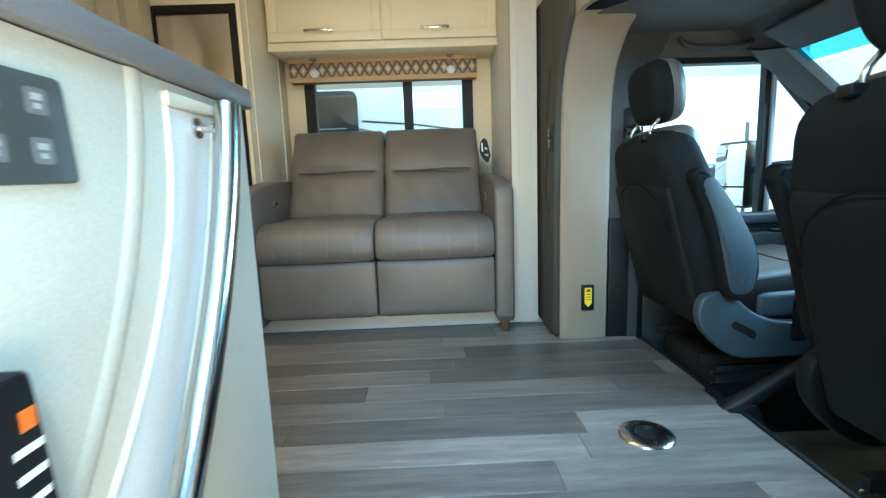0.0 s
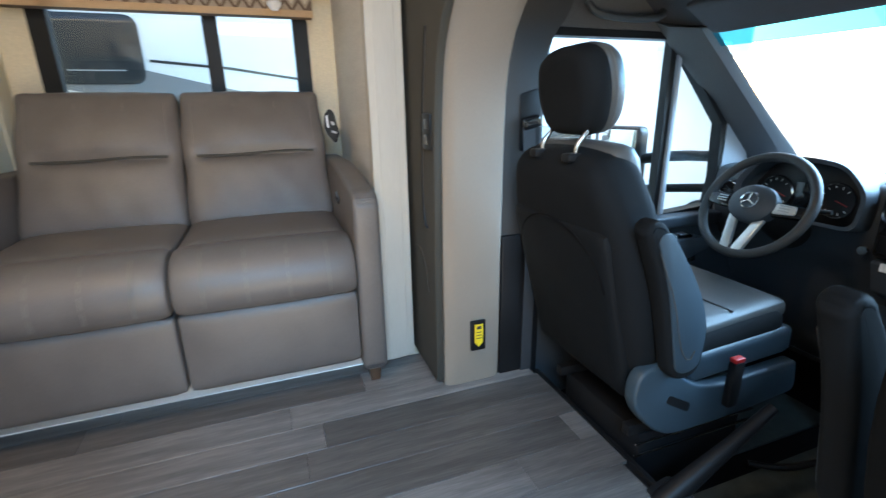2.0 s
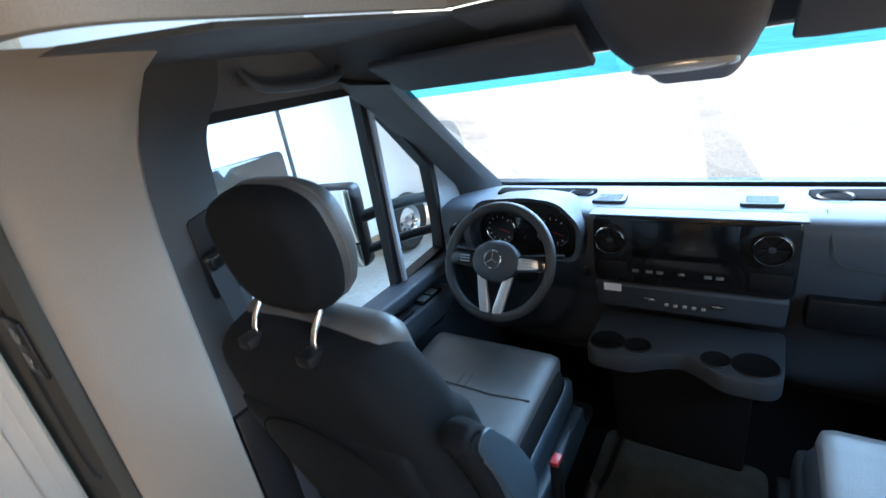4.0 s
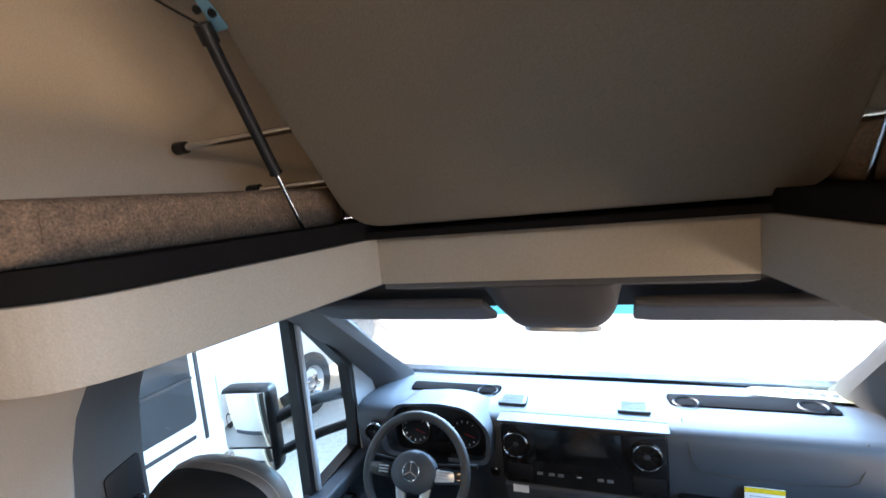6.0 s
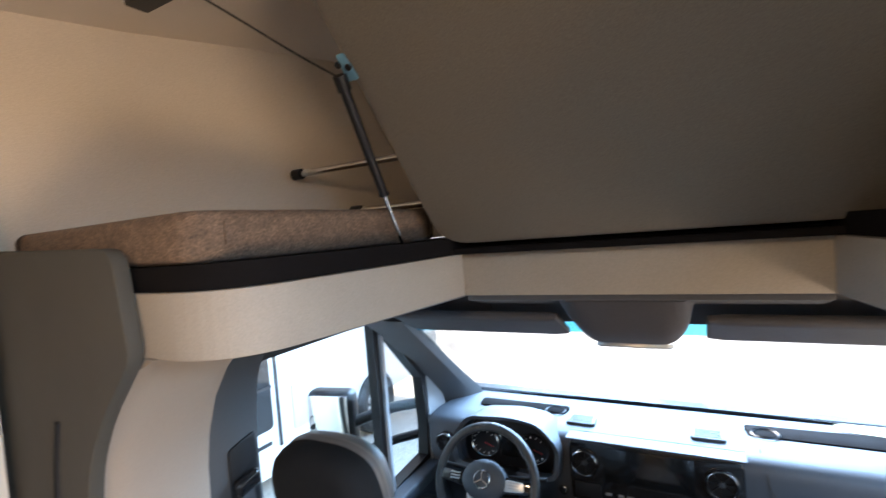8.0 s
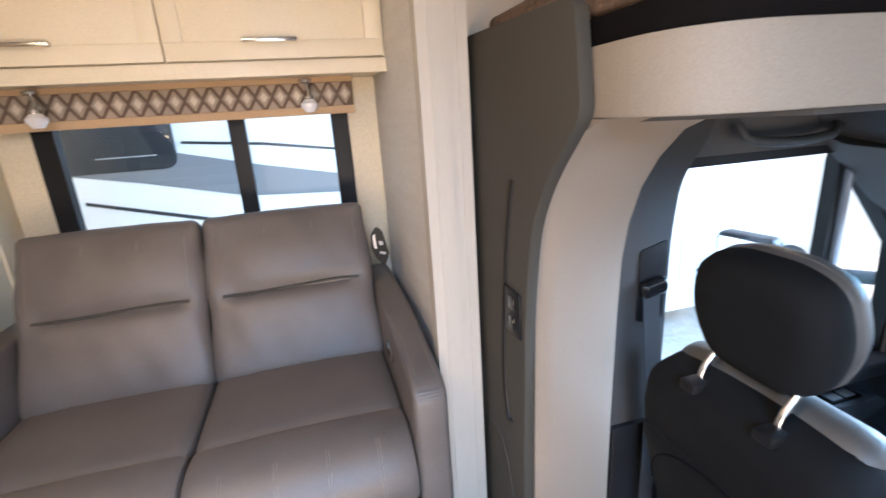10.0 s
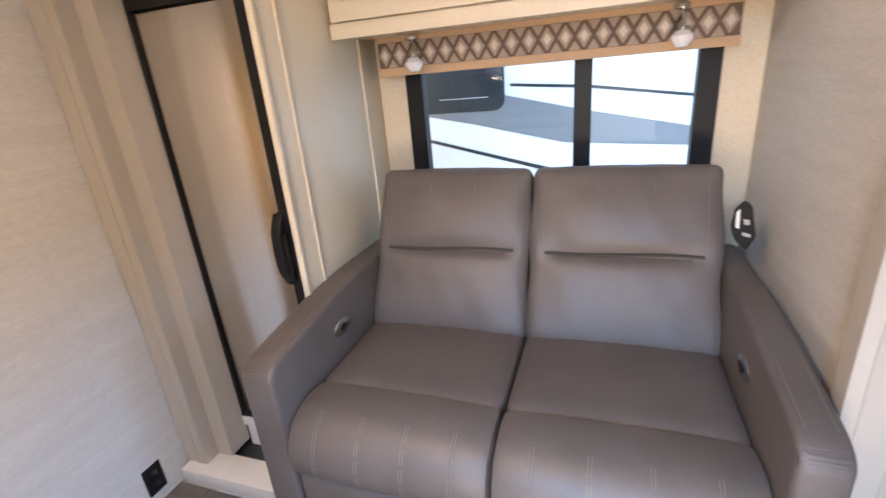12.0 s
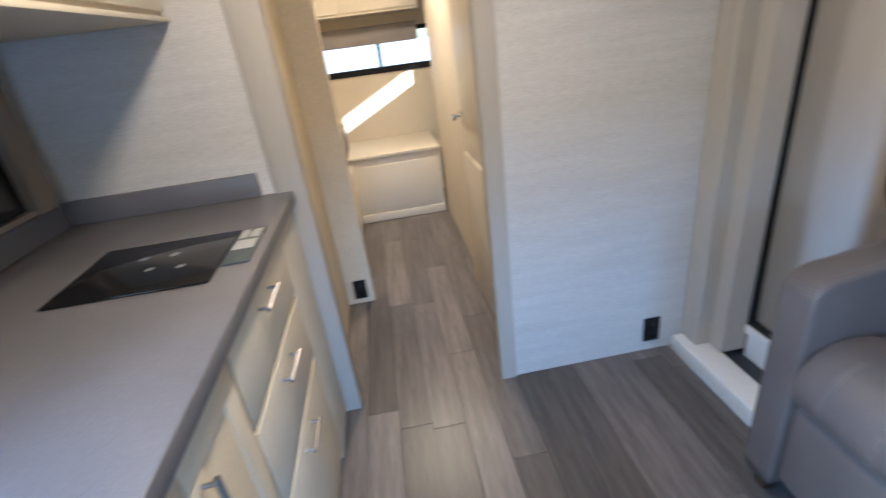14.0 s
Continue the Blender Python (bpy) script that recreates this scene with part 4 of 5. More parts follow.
strut("l", (1.318, 2.135, 1.845), (1.525, 2.165, 1.53), 1)
strut("r", (1.335, 1.240, 1.855), (1.525, 1.248, 1.53), -1)
for sgn in (1, -1):
    for x, z, y0, y1 in ((1.62, 1.752, 2.29, 2.575), (1.66, 1.628, 2.20, 2.40)):
        f = (lambda y: y) if sgn > 0 else (lambda y: 2 * CY - y)
        r_ = thing("bunk_rail_rod", "short polished steel support rod with a black end cap", "rod", (x, f(y1), z), "support rods")
        part("rod", tube([(x, f(y0 - 0.08), z), (x, f(y1), z)], 0.0095, 14), "chrome", r_)
        part("cap", tube([(x, f(y1 - 0.018), z), (x, f(y1 + 0.014), z)], 0.0155, 14), "black", r_)
        if sgn < 0 and z > 1.7:
            part("hook", tube([(x, f(y1), z), (x, f(y1 + 0.03), z - 0.015), (x, f(y1 + 0.01), z - 0.06)], 0.010, 10), "black", r_)
wp = thing("wall_plate", "pale screwed-on cover plate on the bunk side wall", "plate", (1.68, 0.83, 1.7))
wm_ = pose(1.66, 0.842, 1.79, 0, 0, 27)
part("plate", box(-0.10, 0.10, 0.0, 0.006, -0.085, 0.085, 0.003, m=wm_), "liner_pale", wp)
for px, pz in ((-0.08, 0.065), (0.08, 0.065)):
    part("screw", lathe([(0, 0.004), (0.005, 0.003), (0.006, 0)], wm_ @ pose(px, 0.006, pz, -90, 0, 0), 10), "nickel", wp)
cab_ = thing("wall_cable", "thin dark cable along the bunk wall", "cable", (1.3, 2.5, 1.9))
part("cord", tube([(1.30, 2.50, 2.118), (1.315, 2.38, 2.03), (1.325, 2.26, 1.94), (1.33, 2.15, 1.865)], 0.0022, 8, 2), "black", cab_)
ls = thing("bunk_light_strip", "dark slim strip on the bunk ceiling", "strip", (1.25, 2.5, 2.1))
part("housing", box(1.20, 1.25, 2.22, 2.62, 2.095, 2.119, 0.004), "taupe_shaded", ls)


# ================= cab =================
setting("cab_floor", box(XE + 0.012, 2.80, 2 * CY - 2.62, 2.62, -0.22, -0.16), "carpet", "black carpeted cab floor", "floor")
setting("floor_mat", prism(rounded([(1.75, 2.05), (1.75, 2.48), (2.40, 2.48), (2.40, 2.05)], 0.05), "z", -0.158, -0.148), "rubber_mat", "grey rubber driver's floor mat", "mat")
setting("centre_mat", prism(rounded([(1.50, 1.45), (1.50, 1.97), (2.30, 1.97), (2.30, 1.45)], 0.05), "z", -0.158, -0.150), "rubber_mat", "grey rubber floor covering between the seats", "mat")


setting("firewall", boxes((2.81, 2.87, 2 * CY - 2.70, 2.70, -0.4, 0.71)), "black", "black bulkhead under the dashboard", "wall")


def cab_side(sgn):
    g = (lambda y: y) if sgn > 0 else (lambda y: 2 * CY - y)
    def yb(a, b):
        return tuple(sorted((g(a), g(b))))
    d = tagged(new("cab_door_1" if sgn > 0 else "cab_door_2"), "grey and black van cab door with a large window", "door", kind="structure")
    part("lower_panel", box(1.43, 2.809, *yb(2.60, 2.68), -0.2, 0.545, 0.012), "plastic", d)
    part("sill", box(1.43, 2.30, *yb(2.56, 2.66), 0.515, 0.565, 0.012, 3), "dash", d)
    arm = part("armrest", prism(rounded([(1.50, 0.40), (1.50, 0.49), (2.20, 0.47), (2.24, 0.43), (2.10, 0.38)], 0.03), "y", *yb(2.53, 2.601), 0.008), "dash", d)
    part("grab_recess", box(1.72, 1.95, *yb(2.545, 2.585), 0.482, 0.4905, 0.003), "black", arm)
    sw_ = part("switch_block", box(2.0, 2.13, *yb(2.545, 2.59), 0.472, 0.484, 0.003), "blackgloss", arm)
    for i in (0, 1):
        part("switch", box(2.015 + 0.055 * i, 2.055 + 0.055 * i, *yb(2.55, 2.585), 0.4835, 0.489, 0.002), "slate_print", sw_)
    part("pull", tube([(2.02, g(2.598), 0.36), (2.05, g(2.575), 0.345), (2.16, g(2.575), 0.345), (2.19, g(2.598), 0.365)], 0.009, 8, 1), "chrome", d, "chrome door pull")
    ss = part("seat_switch", prism(rounded([(2.10, 0.34), (2.10, 0.40), (2.20, 0.40), (2.22, 0.345)], 0.012), "y", *yb(2.590, 2.601), 0.002), "blackgloss", d, "seat adjuster switch with bright edges")
    part("switch_outline", tube([(2.125, g(2.588), 0.392), (2.125, g(2.588), 0.362), (2.150, g(2.588), 0.355), (2.195, g(2.588), 0.356), (2.20, g(2.588), 0.368), (2.15, g(2.588), 0.370), (2.142, g(2.588), 0.392), (2.125, g(2.588), 0.392)], 0.0018, 6), "chrome", ss)
    part("window_frame", boxes((1.425, 2.03, *yb(2.615, 2.67), 1.235, 1.262), (1.978, 2.003, *yb(2.625, 2.665), 0.55, 1.24)), "black", d)
    part("header", prism([(1.36, 1.40), (1.36, 1.262), (2.00, 1.258), (2.06, 1.22), (2.12, 1.30), (2.05, 1.40)], "y", *yb(2.606, 2.68)), "pillar", d)
    part("divider_trim", box(2.0035, 2.022, *yb(2.612, 2.63), 0.566, 1.225, 0.003), "pillar_light", d)
    part("quarter_frame", prism([(2.003, 1.235), (2.035, 1.195), (2.285, 0.925), (2.300, 0.70), (2.285, 0.585), (2.003, 0.565), (2.003, 0.55), (2.308, 0.55), (2.314, 0.932), (2.044, 1.222)], "y", *yb(2.62, 2.67)), "black", d)
    part("front_trim", prism([(2.046, 1.232), (2.316, 0.933), (2.310, 0.55), (2.80, 0.55), (2.80, 0.70), (2.12, 1.30)], "y", *yb(2.615, 2.68)), "pillar_light", d)
    p = part("pane", box(1.43, 2.30, *yb(2.645, 2.650), 0.56, 1.24), "glass", d)
    p.visible_shadow = False
    b = tagged(new("b_pillar_1" if sgn > 0 else "b_pillar_2"), "grey plastic door pillar with the belt guide", "pillar", kind="structure")
    part("trim", prism(rounded([(1.262, 0.56), (1.262, 1.40), (1.53, 1.40), (1.505, 1.30), (1.437, 1.225), (1.417, 1.08), (1.417, 0.56)], [0, 0, 0, 0.06, 0.1, 0.1, 0]), "y", *yb(2.60, 2.68), 0.004), "pillar_dark", b)
    part("lower_trim", box(1.262, 1.428, *yb(2.585, 2.68), -0.16, 0.562, 0.006), "black", b)
    part("recess", prism(rounded([(1.325, 0.86), (1.325, 1.05), (1.405, 1.07), (1.405, 0.86)], 0.012), "y", *yb(2.596, 2.602), 0.002), "black", b)
    bt = thing("seat_belt", "black seat belt hanging from its pillar guide", "seat belt", (1.36, g(2.59), -0.1))
    part("guide", cushion((0.075, 0.03, 0.045), 0.014, (0, 0, 0), pose(1.36, g(2.585), 0.955, 0, -12, 0)), "blackgloss", bt)
    part("webbing", prism([(1.325, 0.94), (1.372, 0.945), (1.40, 0.60), (1.395, -0.10), (1.35, -0.10), (1.355, 0.60)], "y", *yb(2.576, 2.579)), "belt", bt)
    part("buckle_tongue", box(1.36, 1.40, *yb(2.571, 2.582), 0.575, 0.615, 0.004), "black", bt)
    # outside mirror
    m_ = thing("door_mirror", "large black door mirror on a long arm", "mirror", (2.2, g(2.9), 0.55))
    mm = pose(2.09, g(2.96), 0.735, 0, 0, 12 * sgn)
    part("housing", cushion((0.09, 0.212, 0.35), 0.030, (0, 0, 0), mm), "black", m_)
    part("upper_glass", box(-0.049, -0.044, -0.094, 0.094, -0.058, 0.160, 0.002, m=mm), "mirror", m_)
    part("lower_glass", box(-0.049, -0.044, -0.094, 0.094, -0.160, -0.066, 0.002, m=mm), "mirror", m_)
    part("arm", tube([mm @ Vector((0.0, -0.09 * sgn, 0.03)), (2.26, g(2.80), 0.78), (2.36, g(2.69), 0.78)], 0.024, 12, 1), "black", m_)
    part("arm", tube([mm @ Vector((0.0, -0.09 * sgn, -0.11)), (2.26, g(2.80), 0.63), (2.36, g(2.69), 0.64)], 0.020, 12, 1), "black", m_)


cab_side(1)
cab_side(-1)

ws = tagged(new("windscreen"), "wide raked windscreen with a blue tinted top band", "windscreen", kind="structure")
def ws_point(u, v):
    """u: -1 to 1 across, v: 0 at the cowl, 1 at the roof."""
    bow = 0.06 * (1 - u * u)
    return Vector((2.70 + (1.95 - 2.70) * v + bow, CY + u * (0.87 + (0.76 - 0.87) * v), 0.73 + (1.25 - 0.73) * v))
def ws_band(v0, v1, n=10):
    bm = bmesh.new()
    lo, hi = [[bm.verts.new(ws_point(-1 + 2 * i / n, v)) for i in range(n + 1)] for v in (v0, v1)]
    for i in range(n):
        bm.faces.new((lo[i], lo[i + 1], hi[i + 1], hi[i]))
    bmesh.ops.solidify(bm, geom=bm.faces[:], thickness=0.004)
    return bm
for v0, v1, mtl in ((0.0, 0.895, "glass"), (0.896, 1.0, "tint")):
    p = part("pane" if mtl == "glass" else "tinted_band", ws_band(v0, v1), mtl, ws)
    p.visible_shadow = False
for sgn in (1, -1):
    def ap(x, y, z):
        return (x, CY + sgn * y, z)
    setting("a_pillar_1" if sgn > 0 else "a_pillar_2", loft([
        [ap(2.76, 0.835, 0.66), ap(2.76, 0.96, 0.66), ap(2.50, 0.955, 0.66), ap(2.50, 0.90, 0.68), ap(2.60, 0.845, 0.70)],
        [ap(2.72, 0.832, 0.74), ap(2.72, 0.95, 0.74), ap(2.44, 0.95, 0.80), ap(2.45, 0.895, 0.80), ap(2.60, 0.835, 0.76)],
        [ap(2.36, 0.79, 0.98), ap(2.36, 0.93, 1.0), ap(2.22, 0.93, 1.02), ap(2.23, 0.875, 1.01), ap(2.30, 0.80, 0.985)],
        [ap(1.97, 0.735, 1.255), ap(1.97, 0.92, 1.30), ap(1.86, 0.92, 1.30), ap(1.87, 0.84, 1.265), ap(1.92, 0.745, 1.25)]]), "pillar", "grey plastic windscreen pillar", "pillar")
# headliner round the bunk opening, header, visors and console
for sgn in (1, -1):
    pts = [(1.10, 2.60), (1.10, 2.36), (1.25, 2.18), (1.715, 2.115), (2.02, 2.095), (2.02, 2.62)]
    setting("cab_headliner", prism(pts if sgn > 0 else mirror(pts), "z", 1.368, 1.3775), "pillar", "grey cab headliner", "ceiling")
setting("cab_headliner_front", prism([(1.714, 1.3765), (1.714, 1.362), (1.86, 1.325), (1.93, 1.262), (1.98, 1.252), (2.03, 1.3765)], "y", 2 * CY - 2.094, 2.094), "headliner_dark", "dark grey cab headliner", "ceiling")
for sgn in (1, -1):
    pts = [(1.80, 1.3675), (1.93, 1.262), (1.98, 1.252), (2.03, 1.3675)]
    setting("header_rail", prism(pts, "y", *sorted((CY + sgn * 0.385, CY + sgn * 0.90))), "headliner_dark", "grey header above the windscreen", "trim")
    v_ = thing("sun_visor", "dark grey folded sun visor", "sun visor", (1.88, CY + sgn * 0.43, 1.27), "sun visors")
    part("pad", cushion((0.16, 0.53, 0.026), 0.012, (0, 0, 0), pose(1.865, CY + sgn * 0.435, 1.270, 0, 28, 0)), "visor", v_)
    part("pivot", tube([(1.945, CY + sgn * 0.70, 1.262), (1.90, CY + sgn * 0.68, 1.28)], 0.007, 8), "black", v_)
    gh = thing("roof_grab_handle", "dark grey grab handle above the cab door", "handle", (1.7, CY + sgn * 0.85, 1.28), "grab handles")
    part("bar", tube([(1.55, CY + sgn * 0.865, 1.335), (1.57, CY + sgn * 0.845, 1.295), (1.66, CY + sgn * 0.84, 1.285), (1.76, CY + sgn * 0.84, 1.285), (1.85, CY + sgn * 0.845, 1.295), (1.87, CY + sgn * 0.865, 1.335)], 0.012, 10, 1), "plastic", gh)
oc = thing("overhead_console", "dark grey overhead console with a map light", "console", (1.88, CY, 1.25))
part("housing", loft([[(x, CY + (y - CY) * k, 1.36 + (z - 1.36) * q) for y, z in rounded([(1.555, 1.36), (1.865, 1.36), (1.84, 1.245), (1.80, 1.205), (1.62, 1.205), (1.58, 1.245)], [0, 0, 0.03, 0.035, 0.035, 0.03], 6)] for x, k, q in ((1.73, 0.95, 0.05), (1.78, 1.0, 0.55), (1.85, 1.0, 0.86), (1.93, 1.0, 1.0), (2.00, 0.97, 1.08), (2.06, 0.94, 1.2), (2.12, 0.86, 1.33), (2.14, 0.8, 1.25))]), "visor", oc)
lens_at = pose(1.915, 1.71, 1.207, 0, 14, 0) @ Matrix.Diagonal((0.55, 1.45, 1, 1))
lens = part("lamp_lens", lathe([(0, -0.009), (0.045, -0.008), (0.056, -0.004), (0.056, 0.004)], lens_at, 32), "label_grey", oc, "clear oval lamp lens")
part("lens_ring", lathe([(0.056, -0.005), (0.060, -0.008), (0.066, -0.004), (0.066, 0.004)], lens_at, 32), "silver", lens)


def dashboard():
    d = thing("dashboard", "dark grey grained van dashboard with a wide screen panel", "dashboard", (2.4, CY, 0.3))
    y0, y1 = 2 * CY - 2.60, 2.60
    prof = rounded([(2.82, 0.69), (2.62, 0.742), (2.36, 0.765), (2.275, 0.748), (2.285, 0.60), (2.32, 0.50), (2.40, 0.40), (2.55, 0.05), (2.82, -0.15)], [0, 0.1, 0.06, 0.05, 0.1, 0.08, 0.1, 0.1, 0])
    part("body", prism(prof, "y", y0, y1), "dash", d)
    # screen block
    sc = part("screen_panel", prism(rounded([(1.452, 0.540), (1.452, 0.768), (1.990, 0.768), (1.990, 0.540)], 0.028), "x", 2.238, 2.32, 0.006, 3), "blackgloss", d)
    part("screen", box(2.2355, 2.2395, 1.590, 1.870, 0.632, 0.752, 0.001), "screen", sc)
    part("hood", prism(rounded([(2.228, 0.769), (2.228, 0.774), (2.30, 0.774), (2.30, 0.765)], 0.002), "y", 1.445, 1.998, 0.002), "dash", d)
    for cy in (1.936, 1.515):
        vent_round(d, pose(2.236, cy, 0.690, 0, -90, 0), 0.047)
    for i, cy in enumerate((1.86, 1.82, 1.79, 1.73, 1.66, 1.63)):
        part("button", box(2.2345, 2.239, cy - 0.010, cy + 0.010, 0.582, 0.592, 0.0015), "chrome" if i == 3 else "slate_print", sc)
    part("slot", box(2.234, 2.2395, 1.885, 1.975, 0.560, 0.615, 0.002), "black", sc)
    part("slot", box(2.234, 2.2395, 1.462, 1.560, 0.560, 0.615, 0.002), "black", sc)
    # lower stack
    st = part("lower_switch_bank", prism(rounded([(2.245, 0.53), (2.36, 0.53), (2.40, 0.36), (2.285, 0.42)], 0.015), "y", 1.46, 1.99, 0.006), "dash", d)
    for cy in (1.82, 1.63):
        part("toggle", box(2.243, 2.255, cy - 0.018, cy + 0.018, 0.478, 0.490, 0.003), "chrome", st)
    for i in range(5):
        part("toggle", box(2.252, 2.262, 1.765 - 0.026 * i, 1.777 - 0.026 * i, 0.462, 0.470, 0.002), "label_grey", st)
    part("label", box(2.2415, 2.2455, 1.905, 1.960, 0.503, 0.529), "label_white", d, "white printed label")
    # cup holder tray
    tr = part("cup_tray", prism(rounded([(2.085, 1.46), (2.085, 1.60), (2.13, 1.66), (2.16, 1.71), (2.13, 1.78), (2.085, 1.84), (2.085, 1.99), (2.36, 1.99), (2.36, 1.45)], [0.06, 0.05, 0.05, 0.05, 0.05, 0.05, 0.06, 0.02, 0.02]), "z", 0.300, 0.362, 0.006), "dash_light", d)
    for cx, cy, r in ((2.155, 1.930, 0.052), (2.158, 1.838, 0.038), (2.155, 1.622, 0.038), (2.160, 1.525, 0.056)):
        part("cup_well", lathe([(r + 0.004, 0), (r, 0.004), (r - 0.004, 0.0016), (0, 0.0014)], pose(cx, cy, 0.3622), 28), "black", tr)
    part("console_leg", prism(rounded([(2.16, 0.335), (2.42, 0.335), (2.42, -0.158), (2.26, -0.158)], 0.02), "y", 1.52, 1.93, 0.012), "black", d)
    # instrument cluster
    cl = part("instrument_binnacle", prism(rounded([(2.065, 0.60), (2.05, 0.72), (2.11, 0.795), (2.20, 0.806), (2.36, 0.795), (2.43, 0.70), (2.42, 0.60)], 0.03), "x", 2.275, 2.36, 0.006), "black", d)
    hood_in = rounded([(2.045, 0.62), (2.035, 0.73), (2.10, 0.803), (2.20, 0.815), (2.37, 0.803), (2.44, 0.71), (2.43, 0.62)], 0.035)
    hood_out = [(y, z) for y, z in rounded([(2.030, 0.61), (2.015, 0.735), (2.09, 0.818), (2.20, 0.832), (2.38, 0.818), (2.46, 0.715), (2.45, 0.61)], 0.04)]
    part("cluster_hood", loft([[(2.215, y, z) for y, z in hood_in], [(2.205, y, z) for y, z in hood_out], [(2.40, y, z - 0.03) for y, z in hood_out]], caps=False), "dash", d)
    for cy in (2.135, 2.335):
        gm = pose(2.272, cy, 0.69, 0, -90, 0)
        ga = part("gauge", lathe([(0, 0.002), (0.052, 0.002), (0.056, 0.005), (0.060, 0.004), (0.061, 0)], gm, 36), "black", cl, "round dial in a chrome ring")
        part("ring", lathe([(0.055, 0.004), (0.058, 0.008), (0.061, 0.004)], gm, 36), "chrome", ga)
        for k in range(11):
            a = radians(-45 + 27 * k)
            part("tick", box(-0.004, 0.004, -0.0011, 0.0011, 0, 0.001, m=gm @ pose(0.046 * math.cos(a), 0.046 * math.sin(a), 0.003, 0, 0, math.degrees(a))), "label_white", ga)
        part("needle", box(0.0, 0.04, -0.001, 0.001, 0, 0.001, m=gm @ pose(0, 0, 0.005, 0, 0, 250)), "red", ga)
    part("display", box(2.270, 2.275, 2.20, 2.27, 0.645, 0.735, 0.001), "screen", cl)
    vent_round(d, pose(2.262, 2.512, 0.665, 0, -90, 0), 0.042)
    part("start_switch", lathe([(0, 0.006), (0.014, 0.006), (0.018, 0.002), (0.018, 0)], pose(2.281, 2.033, 0.545, 0, -90, 0), 20), "chrome", d)
    # top: speaker grilles, trays
    for cy in (1.975, 1.545):
        gr = part("grille", prism(rounded([(2.37, cy - 0.055), (2.37, cy + 0.055), (2.455, cy + 0.05), (2.455, cy - 0.05)], 0.015), "z", 0.756, 0.773, 0.003), "dash", d)
        for k in range(6):
            part("slat", box(2.382 + 0.011 * k, 2.387 + 0.011 * k, cy - 0.04, cy + 0.04, 0.7725, 0.7745), "black", gr)
    part("tray", prism(rounded([(2.47, 0.92), (2.47, 1.42), (2.56, 1.43), (2.58, 0.93)], 0.02), "z", 0.742, 0.7605, 0.002), "webbing", d)
    part("tray", prism(rounded([(2.47, 2.06), (2.47, 2.44), (2.55, 2.45), (2.55, 2.05)], 0.02), "z", 0.742, 0.7620, 0.002), "webbing", d)
    for cx, cy in ((2.49, 1.37), (2.51, 0.99), (2.49, 2.10)):
        part("cup_ring", lathe([(0.036, 0), (0.040, 0.005), (0.044, 0)], pose(cx, cy, 0.7612), 24), "plastic", d)
    # passenger side: air bag cover seam, glove shelf, label
    part("airbag_seam", tube([(2.36, 1.40, 0.7655), (2.278, 1.395, 0.74), (2.273, 1.38, 0.655), (2.277, 1.34, 0.625), (2.277, 1.0, 0.625), (2.273, 0.95, 0.655), (2.30, 0.93, 0.755)], 0.0016, 6, 1), "seam", d)
    part("glove_shelf", box(2.28, 2.36, 0.86, 1.42, 0.435, 0.53, 0.01), "black", d)
    lb = part("warning_label", box(2.2725, 2.2775, 1.138, 1.243, 0.545, 0.600), "label_white", d, "white and yellow warning label")
    part("label_head", box(2.2715, 2.2728, 1.138, 1.243, 0.585, 0.600), "yellow", lb)
    for k in range(3):
        part("label_line", box(2.2715, 2.2728, 1.15, 1.23, 0.554 + 0.009 * k, 0.557 + 0.009 * k), "label_grey", lb)
    # yellowish reflection at the windscreen, put in as a solid printed card
    pp = thing("dash_reflection", "pale yellow reflection by the windscreen, shaped as a flat card", "card", (2.6, 1.1, 0.75))
    cb = prism(rounded([(-0.05, -0.17), (-0.05, 0.17), (0.03, 0.17), (0.05, 0.02), (0.05, -0.17)], 0.035), "z", 0, 0.002)
    cb.transform(pose(2.63, 0.98, 0.752, 0, 3, -6))
    cd_ = part("card", cb, "reflection_yellow", pp)
    for k in range(5):
        part("print", box(-0.012, 0.018, -0.10 + 0.035 * k, -0.08 + 0.035 * k, 0.002, 0.0026, m=pose(2.63, 0.98, 0.752, 0, 3, -6)), "seam", cd_)


def vent_round(parent, m, r):
    v = part("air_vent", lathe([(0, 0.0), (r * 0.86, 0.0), (r * 0.9, 0.012), (r * 0.98, 0.013), (r, 0.004), (r, -0.01)], m, 36), "black", parent, "round turbine air vent in a silver ring")
    part("ring", lathe([(r * 0.88, 0.012), (r * 0.93, 0.016), (r, 0.012), (r * 1.01, 0.002)], m, 36), "chrome", v)
    for k in range(8):
        part("blade", box(r * 0.18, r * 0.84, -0.003, 0.003, 0.0005, 0.006, m=m @ pose(0, 0, 0, 0, 0, 45 * k)), "black", v)
    part("hub", lathe([(0, 0.010), (r * 0.2, 0.008), (r * 0.24, 0)], m, 16), "plastic", v)


